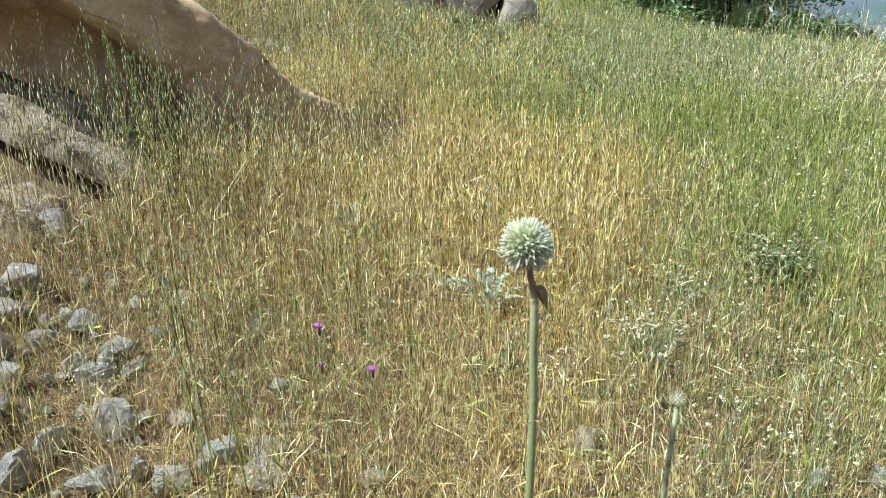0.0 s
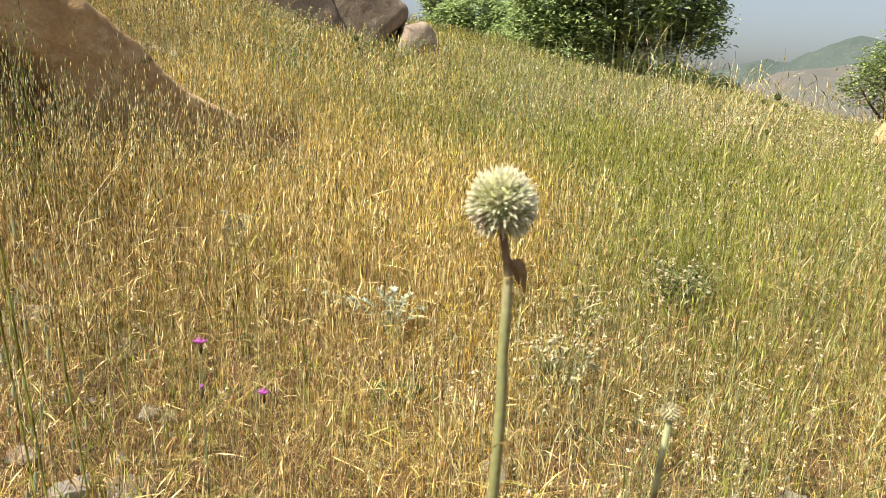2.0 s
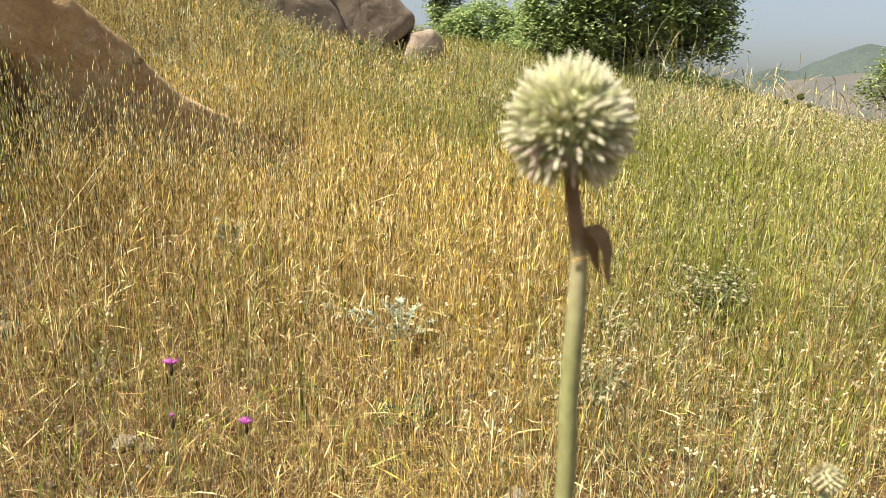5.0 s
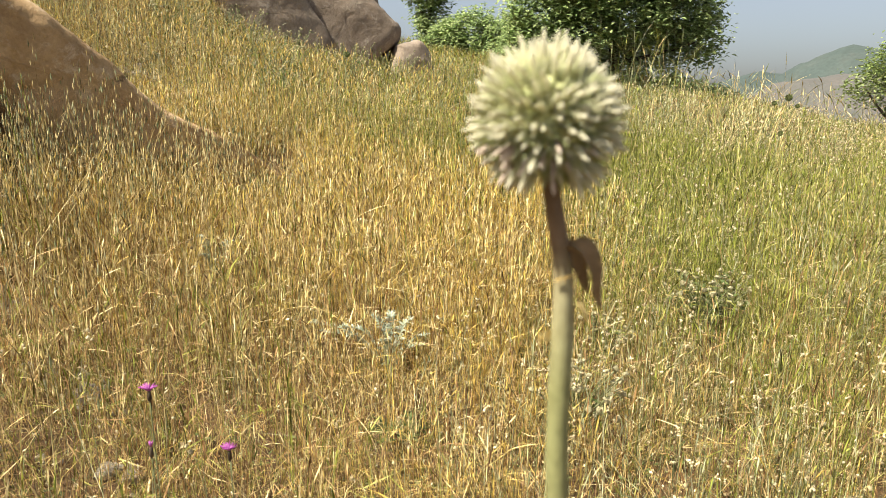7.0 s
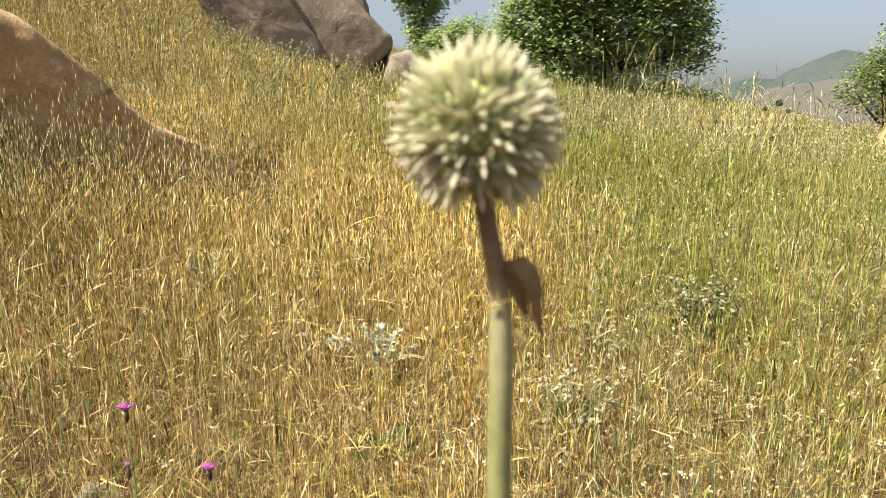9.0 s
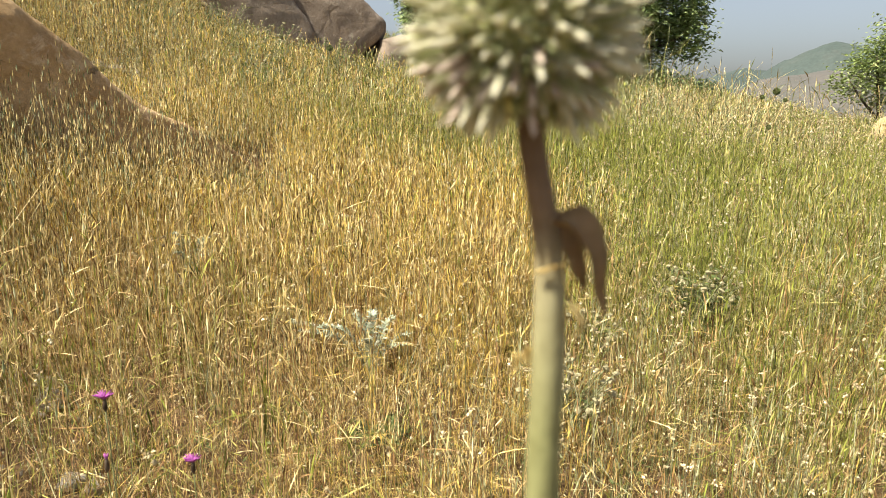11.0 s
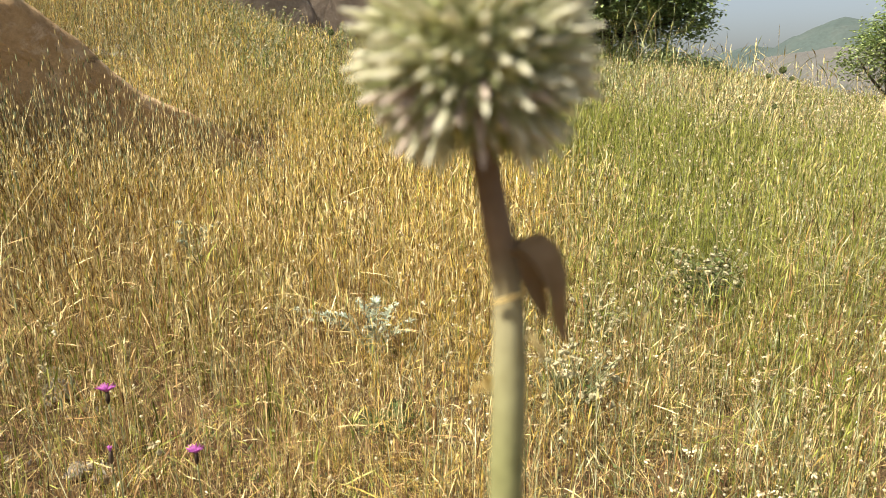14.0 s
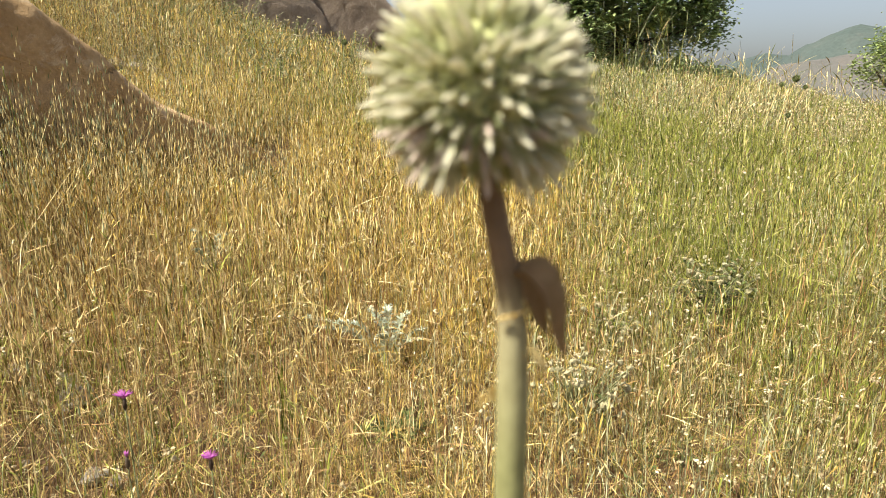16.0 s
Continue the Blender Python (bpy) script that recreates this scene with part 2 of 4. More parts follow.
def tube(bm, points, radii, sides=10, ridges=0.0):
    """A tapered round rod through the points, closed at both ends."""
    points = [Vector(p) for p in points]
    rings = []
    for i, p in enumerate(points):
        way = (points[min(i + 1, len(points) - 1)] - points[max(i - 1, 0)]).normalized()
        side = way.cross(Vector((0.31, 0.95, 0.05)))
        side = (side if side.length > 0.05 else way.cross(Vector((1, 0, 0)))).normalized()
        up = side.cross(way)
        ring = []
        for k in range(sides):
            a = 2 * math.pi * k / sides
            r = radii[i] * (1 + ridges * (1 if k % 2 else -1))
            ring.append(bm.verts.new(p + r * (math.cos(a) * side + math.sin(a) * up)))
        rings.append(ring)
    for a, b in zip(rings, rings[1:]):
        for k in range(sides):
            bm.faces.new((a[k], a[(k + 1) % sides], b[(k + 1) % sides], b[k]))
    bm.faces.new(rings[0][::-1])
    bm.faces.new(rings[-1])
    return bm


def curve_points(points, steps):
    """A smooth line through the points."""
    pts, out = [Vector(p) for p in points], []
    for i in range(len(pts) - 1):
        a, b, c, d = pts[max(i - 1, 0)], pts[i], pts[i + 1], pts[min(i + 2, len(pts) - 1)]
        for k in range(steps):
            t = k / steps
            out.append(0.5 * (2 * b + (c - a) * t + (2 * a - 5 * b + 4 * c - d) * t * t + (3 * b - a - 3 * c + d) * t ** 3))
    return out + [pts[-1]]


def smoothstep(a, b, x):
    t = np.clip((x - a) / (b - a), 0, 1)
    return t * t * (3 - 2 * t)


def waves(x, y):
    return (np.sin(1.7 * x + 0.6 * y + 1.0) * np.cos(1.3 * y - 0.5 * x) * 0.5 + 0.3 * np.sin(3.9 * x - 2.7 * y + 2.0) + 0.2 * np.cos(7.1 * y + 4.3 * x))


def height(x, y):
    """The soil: a hillside that climbs ahead and to the left and falls off beyond its crest."""
    x, y = np.asarray(x, float), np.asarray(y, float)
    up = np.where(y < 8, y, 8 + 0.78 * (y - 8))
    up = np.where(y > 15.5, 13.85 - 0.5 * (y - 15.5), up)
    u = np.clip(-x - 0.5, 0, None)
    left = np.where(u < 3, 0.1 * u * u, 0.9 + 0.6 * (u - 3))
    right = 0.28 * smoothstep(0.6, 3.0, x) * smoothstep(6, 12, y) + 0.024 * np.clip(x - 3, 0, None) ** 2
    z = -0.57 + 0.165 * up - 0.09 * x + np.minimum(left, 9) - np.minimum(right, 12)
    z = z + 0.02 * waves(x, y) + 0.006 * np.sin(23 * x + 11 * y) * np.cos(19 * y)
    far = smoothstep(22, 110, np.hypot(x, y))
    return z * (1 - far) - 28 * far


def green_share(x, y):
    """How green the meadow is: dry on the left and in front, green to the right and higher up."""
    edge = (x - 0.1 * y) / (0.55 + 0.16 * y)
    g = 0.21 - 0.05 * smoothstep(0.1, -0.3, x) * smoothstep(1.3, 1.8, y) + 0.35 * smoothstep(-0.15, 0.9, edge) + 0.42 * smoothstep(8, 10.5, y) + 0.42 * smoothstep(2.6, 4.8, y) * smoothstep(-0.5, 0.05, x / np.maximum(y, 0.5))
    dry = np.exp(-(((x - 2.4) / 1.1) ** 2 + ((y - 6.6) / 1.4) ** 2))
    lush = np.exp(-(((x - 1.05) / 0.3) ** 2 + ((y - 2.6) / 0.4) ** 2)) + 0.7 * np.exp(-(((x - 0.9) / 0.5) ** 2 + ((y - 4.2) / 0.8) ** 2)) + 0.8 * np.exp(-(((x + 0.72) / 0.3) ** 2 + ((y - 1.3) / 0.3) ** 2))
    g = g - 0.2 * smoothstep(2.1, 1.4, y) * smoothstep(-0.3, 0.3, x)
    return np.clip(g + 0.5 * lush + 0.16 * waves(1.6 * x, 1.6 * y) - 0.8 * dry, 0.04, 0.9)


def clear(x, y):
    """False where boulders stand."""
    s = (-1.05 - x) / 0.65
    back = (x + 1.05) * 0.76 - (y - 3.55) * 0.65
    slab = (s > -0.1) & (back < 0.04) & (back > -0.42)
    ledge = (x < -1.78) & (y > 1.66) & (y < 3.0) & (x > -3.6)
    dark = (y > 7.75) & (y < 9.2) & (x < -0.45) & (x > -2.7)
    return ~(slab | ledge | dark)


# spots where little grows and the dark soil shows
BARE = ((0.88, 2.2, 0.17), (0.75, 1.61, 0.1), (1.12, 1.42, 0.09), (0.62, 1.22, 0.09), (0.3, 1.2, 0.08), (0.95, 1.15, 0.1), (1.35, 2.0, 0.09), (0.55, 1.95, 0.07), (-0.02, 1.62, 0.06), (0.43, 1.69, 0.06), (0.93, 1.5, 0.06), (-0.24, 1.46, 0.05), (0.15, 1.42, 0.06), (0.55, 1.4, 0.07), (-0.49, 1.36, 0.06), (1.2, 1.75, 0.06), (-0.75, 1.5, 0.07))


def low_growth(x, y):
    """Shorter stalks by the boulder's foot, over rubble and by the rock at the crest."""
    return (1 - 0.55 * np.exp(-(((x + 1.02) / 0.3) ** 2 + ((y - 3.2) / 0.45) ** 2))) * (1 - 0.75 * np.exp(-(((x - -2.23) / 0.35) ** 2 + ((y - 4.39) / 0.6) ** 2))) * (1 - 0.6 * np.exp(-(((x - 4.1) / 0.5) ** 2 + ((y - 6.4) / 0.5) ** 2)))


def stony(x, y):
    """How far loose stones crowd out the growth, from 0 to 1."""
    return smoothstep(0.0, -0.35, x + 0.25 + 0.62 * y) * smoothstep(1.75, 1.45, y) + 0.8 * np.exp(-(((x + 0.42) / 0.22) ** 2 + ((y - 0.72) / 0.16) ** 2))


def scatter(n, y0, y1, slope=0.72, side=0.7, tufts=False):
    """Places over the part of the hillside in front of the path, spread evenly."""
    y = np.sqrt(rng.uniform((y0 + side / slope) ** 2, (y1 + side / slope) ** 2, n)) - side / slope
    x = rng.uniform(-1, 1, n) * (slope * y + side)
    # most stalks grow in tufts
    if tufts:
        hub = rng.integers(0, max(n // 14, 1), n)
        spread = 0.011 + 0.0095 * y
        near = rng.uniform(0, 1, n) < 0.82
        x, y = np.where(near, x[hub] + rng.normal(0, 1, n) * spread[hub], x), np.where(near, y[hub] + rng.normal(0, 1, n) * spread[hub], y)
    keep = clear(x, y) & (rng.uniform(0, 1, n) > 0.38 * stony(x, y))
    for hx, hy, hr in BARE:
        keep &= ((x - hx) ** 2 + (y - hy) ** 2 > hr * hr) | (rng.uniform(0, 1, n) < 0.12)
    return x[keep], y[keep]


def blades(x, y, length, width, lean, profile, bend=0.25, heading=None, base=0.0):
    """Stalks and leaves as thin blades. profile: rows of (share of the length, share of the width)."""
    n, k = len(x), len(profile)
    s, w = np.array(profile).T
    head = rng.uniform(0, 2 * np.pi, n) if heading is None else heading
    out = np.stack([np.cos(head), np.sin(head)], 1)
    tilt = lean[:, None] * (s + bend * 3 * s * s)[None]
    up = np.sqrt(np.clip(1 - np.clip(tilt, 0, 0.97) ** 2 * 0.6, 0.1, 1))
    reach = length[:, None] * s[None]
    c = np.empty((n, k, 3))
    c[..., 0] = x[:, None] + out[:, :1] * tilt * reach
    c[..., 1] = y[:, None] + out[:, 1:] * tilt * reach
    c[..., 2] = (height(x, y) + base)[:, None] + up * reach
    face = rng.uniform(0, 2 * np.pi, n)
    o = np.stack([np.cos(face), np.sin(face), 0.15 * np.sin(2 * face)], 1)
    edge = 0.5 * o[:, None] * (width[:, None] * w[None])[..., None]
    v = np.stack([c + edge, c - edge], 2)
    ids = np.arange(n * k * 2).reshape(n, k, 2)
    quads = np.stack([ids[:, :-1, 0], ids[:, :-1, 1], ids[:, 1:, 1], ids[:, 1:, 0]], -1).reshape(-1, 4)
    return v.reshape(-1, 3), quads, c[:, -1]


def gather(pieces):
    """Joins (vertices, faces, material) pieces."""
    vs, fs, ms, at = [], [], [], 0
    for v, f, m in pieces:
        vs.append(v), fs.append(f + at), ms.append(np.full(len(f), m))
        at += len(v)
    return np.concatenate(vs), np.concatenate(fs), np.concatenate(ms)


def knobs(centres, radius, squash=0.9, fine=True):
    """Small many-cornered seed heads: crowns of points round each centre."""
    n, k = len(centres), 5 if fine else 4
    a = rng.uniform(0, 2 * np.pi, n)
    rings = [(0.0, -1.0), (0.85, -0.45), (1.0, 0.3), (0.35, 0.9)] if fine else [(0.1, -1.0), (1.0, 0.0), (0.3, 0.9)]
    v = np.empty((n, len(rings), k, 3))
    for i, (r, z) in enumerate(rings):
        for j in range(k):
            b = a + 2 * np.pi * (j + 0.5 * (i % 2)) / k
            rr = radius * max(r, 0.12) * rng.uniform(0.5, 1.45, n)
            v[:, i, j] = centres + np.stack([rr * np.cos(b), rr * np.sin(b), radius * z * squash * rng.uniform(0.7, 1.3, n)], 1)
    ids = np.arange(v.size // 3).reshape(n, len(rings), k)
    q = [np.stack([ids[:, i, j], ids[:, i, (j + 1) % k], ids[:, i + 1, (j + 1) % k], ids[:, i + 1, j]], -1) for i in range(len(rings) - 1) for j in range(k)]
    return v.reshape(-1, 3), np.concatenate(q)


def leaves(centres, size, flat=0.0, long=1.9):
    """Folded leaves with four corners and a raised middle line, turned at random."""
    n = len(centres)
    a, t = rng.uniform(0, 2 * np.pi, n), rng.uniform(-0.9, 0.9, n) * (1 - flat) - 0.2
    ahead = np.stack([np.cos(a) * np.cos(t), np.sin(a) * np.cos(t), np.sin(t)], 1)
    side = np.stack([-np.sin(a), np.cos(a), rng.uniform(-0.5, 0.5, n)], 1)
    side /= np.linalg.norm(side, axis=1)[:, None]
    up = np.cross(ahead, side)
    size = np.broadcast_to(size, n)[:, None]
    m = centres + ahead * size * long * 0.45
    v = np.stack([centres, m + side * size * 0.5 + up * size * 0.16, centres + ahead * size * long - up * size * 0.15, m - side * size * 0.5 + up * size * 0.16], 1)
    ids = np.arange(n * 4).reshape(n, 4)
    return v.reshape(-1, 3), np.concatenate([ids[:, [0, 1, 2]], ids[:, [0, 2, 3]]])


# ---- ground and distance ----
def build_ground():
    def axis(n, reach, centre):
        u = np.linspace(-1, 1, n)
        return centre + np.sinh(7.0 * u) / math.sinh(7.0) * reach
    xs, ys = axis(220, 2500, 0.0), axis(220, 2500, 3.0)
    X, Y = np.meshgrid(xs, ys)
    v = np.stack([X.ravel(), Y.ravel(), height(X, Y).ravel()], 1)
    ids = np.arange(X.size).reshape(X.shape)
    f = np.stack([ids[:-1, :-1], ids[:-1, 1:], ids[1:, 1:], ids[1:, :-1]], -1).reshape(-1, 4)
    ground = sheet("ground", v, f, [SOIL], smooth=True)
    tagged(ground, "dry stony hillside soil under a summer meadow", "ground", kind="structure")


def build_hill(name, label, material, centre, radius, top, seed, steep=1.6):
    """A far hill: a rounded mound with gullies."""
    rings, sides = 28, 72
    v, f = [], []
    for i in range(rings + 1):
        r = i / rings
        for k in range(sides):
            a = 2 * math.pi * k / sides
            n = noise.fractal(Vector((math.cos(a) * r * 3 + seed, math.sin(a) * r * 3, 0.3)), 1.0, 2.0, 5)
            z = -30 + (top + 30) * (1 - r ** steep) ** 1.25 * (1 + 0.13 * n * min(1, 4 * r))
            v.append((centre[0] + radius[0] * r * math.cos(a), centre[1] + radius[1] * r * math.sin(a), z))
    for i in range(rings):
        for k in range(sides):
            f.append((i * sides + k, i * sides + (k + 1) % sides, (i + 1) * sides + (k + 1) % sides, (i + 1) * sides + k))
    tagged(sheet(name, v, f, [material], smooth=True), label, "hill", kind="structure")


# ---- boulders and stones ----
def boulder(name, outline, depth, place, turn, material, label, group="", rough=0.03, seed=0.0, round_off=3.0, rim=0.0):
    """A slab of rock: an outline in its own x and z, given thickness with worn edges and an uneven skin."""
    loop = curve_points([(x, 0, z) for x, z in outline + outline[:1]], 12)[:-1]
    mid = sum(loop, Vector()) / len(loop)
    steps = [(-1 - 0.1 * (1 - q ** 2), q) for q in (0.05, 0.14, 0.23, 0.32, 0.41, 0.5, 0.59, 0.68, 0.76, 0.83, 0.89)]
    side = [-0.985 + 1.97 * i / 23 for i in range(24)]
    steps += [(s, 0.62 + 0.38 * (1 - abs(s) ** round_off) ** (1 / round_off) if abs(s) < 0.98 else 0.93) for s in side] + [(-s, q) for s, q in steps[::-1]]
    rows, v = len(steps), []
    for s, inset in steps:
        inset = max(inset, 0.9) if abs(s) < 1 else inset
        for p in loop:
            q = mid + (p - mid) * inset
            q.y = s * depth / 2
            if rim:
                # a worn, rounded crest of uneven breadth
                out = (p - mid).normalized()
                r = rim * (0.75 + 0.7 * noise.noise(p * 2.6 + Vector((seed, 5, 0))))
                edge = max(0.0, abs(q.y) - (depth / 2 - r)) / r
                q -= out * r * (1 - math.sqrt(max(0.0, 1 - min(edge, 1.0) ** 2))) * smoothstep(0.55, 0.9, inset)
            n = noise.noise_vector(q * 1.7 + Vector((seed, 0, 0))) * rough * 1.8 + noise.noise_vector(q * 5 + Vector((seed, 3, 0))) * rough * 0.8 + noise.noise_vector(q * 17 + Vector((seed, 7, 0))) * rough * 0.3
            v.append(q + n)
    m, f = len(loop), []
    for i in range(rows - 1):
        for k in range(m):
            f.append((i * m + k, i * m + (k + 1) % m, (i + 1) * m + (k + 1) % m, (i + 1) * m + k))
    bm = bmesh.new()
    bv = [bm.verts.new(p) for p in v]
    for q in f:
        bm.faces.new([bv[j] for j in q])
    for row in (0, rows - 1):
        ring = bv[row * m : (row + 1) * m]
        c = bm.verts.new(sum((p.co for p in ring), Vector()) / m)
        for k in range(m):
            a, b = ring[k], ring[(k + 1) % m]
            bm.faces.new((b, a, c) if row == 0 else (a, b, c))
    bmesh.ops.recalc_face_normals(bm, faces=bm.faces)
    ob = part(name, bm, material)
    ob.matrix_world = pose(*place, 0, 0, turn)
    return tagged(ob, label, "boulder", group)


def pebble_mesh(seed, sharp=0.35, chip=False):
    bm = bmesh.new()
    bmesh.ops.create_icosphere(bm, subdivisions=2 if chip else 3, radius=1.0)
    for p in bm.verts:
        q = p.co.copy()
        cut = 1.0
        for k in range(9):
            way = Vector((math.sin(seed * 3 + k * 2.4), math.cos(seed * 5 + k * 1.7), math.sin(k * 3.1 + seed) * 0.9)).normalized()
            d = q.dot(way)
            far = 0.34 + 0.36 * abs(math.sin(seed * 1.9 + k * 1.3))
            if d > far:
                cut = min(cut, far / d)
        p.co = q * (cut + sharp * 0.2 * noise.noise(q * 2.3 + Vector((seed, 0, 0))) + 0.04 * noise.noise(q * 7 + Vector((seed, 0, 0))))
    return bm


def build_stones():
    kinds = []
    for k in range(12):
        bm = pebble_mesh(k * 1.37 + 0.4, chip=k > 5)
        me = bpy.data.meshes.new("stone")
        bm.to_mesh(me)
        bm.free()
        me.materials.append(LIMESTONE)
        kinds.append(me)

    def put(x, y, size, flat=0.6, turn=0.0, sink=0.22, label="pale grey angular stone lying among dry grass"):
        ob = new("stone", kinds[int(rng.integers(6)) + (0 if size > 0.045 else 6)])
        ob.matrix_world = pose(x, y, float(height(x, y)) + size * flat * (1 - sink) * 0.8, rng.uniform(-14, 14), rng.uniform(-14, 14), turn) @ Matrix.Diagonal((size, size * rng.uniform(0.5, 0.85), size * flat, 1))
        return tagged(ob, label, "stone", "loose stones on the slope")

    big = ((-1.74, 1.17, 0.08), (-1.54, 1.25, 0.09), (-1.4, 1.21, 0.065), (-1.34, 1.03, 0.065), (-1.56, 0.93, 0.06), (-1.19, 0.9, 0.085), (-0.77, 0.97, 0.075), (-0.74, 0.86, 0.09), (-0.87, 0.87, 0.08),
           (-1.74, 1.51, 0.035), (0.12, 1.21, 0.07), (0.75, 1.17, 0.055), (-1.6, 1.13, 0.05), (-1.33, 1.53, 0.055), (-1.02, 1.5, 0.045), (0.96, 1.25, 0.06), (-1.3, 0.78, 0.065), (-1.31, 0.67, 0.08), (-0.97, 0.78, 0.07),
           (-0.48, 0.94, 0.05), (-1.82, 1.35, 0.09), (-1.9, 1.62, 0.1), (-1.5, 0.8, 0.09), (-1.12, 0.72, 0.07), (-0.62, 0.78, 0.06), (-0.85, 0.72, 0.06), (-1.68, 1.02, 0.08), (-1.45, 1.08, 0.05), (-1.06, 0.99, 0.05))
    for x, y, size in big:
        put(x, y, size * 1.25, rng.uniform(0.4, 0.75), rng.uniform(0, 360), 0.1)
    for _ in range(330):
        x, y = rng.uniform(-2.1, -0.4), rng.uniform(0.5, 2.0)
        if x < -0.1 - 0.55 * y and clear(x, y):
            put(x, y, rng.choice((0.014, 0.022, 0.034, 0.05)) * rng.uniform(0.7, 1.3), rng.uniform(0.5, 0.8), rng.uniform(0, 360), label="small pale stone chip lying on dry soil")
    for _ in range(26):
        x, y = -2.23 + rng.normal(0, 0.16), 4.69 + rng.normal(0, 0.3)
        put(x, y, rng.uniform(0.03, 0.08), 0.7, rng.uniform(0, 360), 0.1, "pale broken stone heaped behind the tan boulder")


def turned_place(x, y, turn):
    """Where the foot of a slab lies when it is turned about its own middle."""
    a = radians(turn)
    return (x - x * math.cos(a), y - x * math.sin(a), 0.0)


def build_boulders():
    a = (-1.05, 3.62, 0.0)
    turn = math.degrees(math.atan2(0.76, 0.65))
    boulder("boulder", [(0.03, 0.14), (-0.1, 0.27), (-0.3, 0.385), (-0.46, 0.485), (-0.62, 0.58), (-0.77, 0.69), (-0.85, 0.78), (-1.0, 0.91), (-1.15, 1.03), (-1.3, 1.1), (-1.5, 1.24), (-1.9, 1.33), (-2.36, 1.34), (-2.32, 1.22),
            (-1.95, 1.08), (-1.45, 0.74), (-1.25, 0.5), (-1.1, 0.0), (-0.4, -0.1), (0.0, -0.05)], 0.5, (a[0] - 0.13, a[1] + 0.12, a[2]), turn,
            SANDSTONE, "smooth tan sandstone slab leaning out of the grass", "boulders", 0.02, 1.0, 5.0, 0.075)
    boulder("boulder", [(-0.8, -0.3), (-0.95, 0.3), (-1.22, 0.78), (-1.7, 1.06), (-2.3, 1.12), (-2.6, 0.7), (-2.6, -0.3)], 0.6, (a[0] - 0.5, a[1] + 0.36, a[2]), turn,
            SANDSTONE, "shaded brown sandstone block under a leaning slab", "boulders", 0.05, 4.0)
    boulder("boulder", [(-3.1, 0.84), (-2.6, 0.5), (-2.3, 0.3), (-2.0, 0.1), (-1.9, -0.1), (-3.1, -0.2)], 0.5, (0.0, 2.45, 0.12), 0,
            LEDGE, "shaded brown rock under thin pale ledges", "boulders", 0.06, 9.0, 5.0)
    boulder("boulder", [(-3.1, 0.94), (-2.66, 0.63), (-2.5, 0.51), (-2.35, 0.44), (-2.24, 0.38), (-2.08, 0.29), (-1.84, 0.12), (-1.95, 0.05), (-2.2, 0.26), (-2.4, 0.35), (-2.65, 0.5), (-3.1, 0.8)], 0.26, (0.0, 2.36, 0.13), 0,
            LEDGE, "thin tilted ledge of weathered pale rock", "boulders", 0.03, 12.0, 9.0)
    boulder("boulder", [(-3.0, 0.7), (-2.39, 0.46), (-2.23, 0.4), (-2.1, 0.36), (-1.91, 0.25), (-1.7, 0.1), (-1.76, 0.05), (-2.0, 0.2), (-2.2, 0.3), (-2.4, 0.36), (-3.0, 0.58)], 0.24, (0.0, 2.06, 0.09), 0,
            LEDGE, "thin tilted ledge of pale broken rock", "boulders", 0.03, 17.0, 9.0)
    boulder("boulder", [(-2.5, 0.36), (-2.15, 0.3), (-1.99, 0.22), (-1.92, 0.1), (-2.0, 0.0), (-2.5, 0.0)], 0.22, (0.0, 1.83, 0.0), 4,
            LEDGE, "rough crumbling rock block in dry grass", "boulders", 0.06, 23.0, 5.0)
    boulder("boulder", [(-3.3, 2.6), (-2.32, 2.5), (-1.96, 1.95), (-1.78, 1.66), (-1.58, 1.3), (-1.7, 0.9), (-2.5, 0.9), (-2.78, 1.55), (-2.95, 1.9)], 0.7, turned_place(-2.0, 8.2, 20), 20,
            GREYSTONE, "dark grey-brown rock slab tilted on the slope", "boulders", 0.016, 14.0, 8.0, 0.04)
    boulder("boulder", [(-2.5, 2.75), (-1.7, 2.55), (-1.2, 1.97), (-0.97, 1.73), (-0.78, 1.53), (-0.8, 1.38), (-0.97, 1.22), (-1.1, 1.0), (-1.3, 0.8), (-2.0, 0.8), (-2.3, 1.6)], 0.9, turned_place(-1.2, 8.58, 6), 6,
            GREYSTONE, "dark rounded rock with lichen beside a deep cleft", "boulders", 0.022, 21.0, 7.0, 0.08)
    boulder("boulder", [(-0.84, 1.3), (-0.82, 1.34), (-0.68, 1.37), (-0.61, 1.37), (-0.5, 1.24), (-0.42, 1.06), (-0.39, 0.98), (-0.36, 0.7), (-0.95, 0.7)], 0.8, turned_place(-0.6, 8.5, 14), 14,
            GREYSTONE, "small grey rock block at the foot of larger rocks", "boulders", 0.025, 27.0, 9.0, 0.03)
    boulder("boulder", [(-2.6, 2.5), (-1.3, 2.4), (-1.0, 1.3), (-0.9, 0.7), (-2.3, 0.7)], 0.5, (0, 9.1, 0), 0,
            GREYSTONE, "shaded rock behind the cleft between two slabs", "boulders", 0.05, 41.0, 5.0)
    boulder("boulder", [(-0.35, 0.0), (-0.1, 0.2), (0.3, 0.12), (0.45, -0.2), (-0.3, -0.3)], 0.5, (4.82, 7.05, 0.32), 20,
            SANDSTONE, "pale pinkish rock half sunk in grass by the shrub", "boulders", 0.04, 33.0)


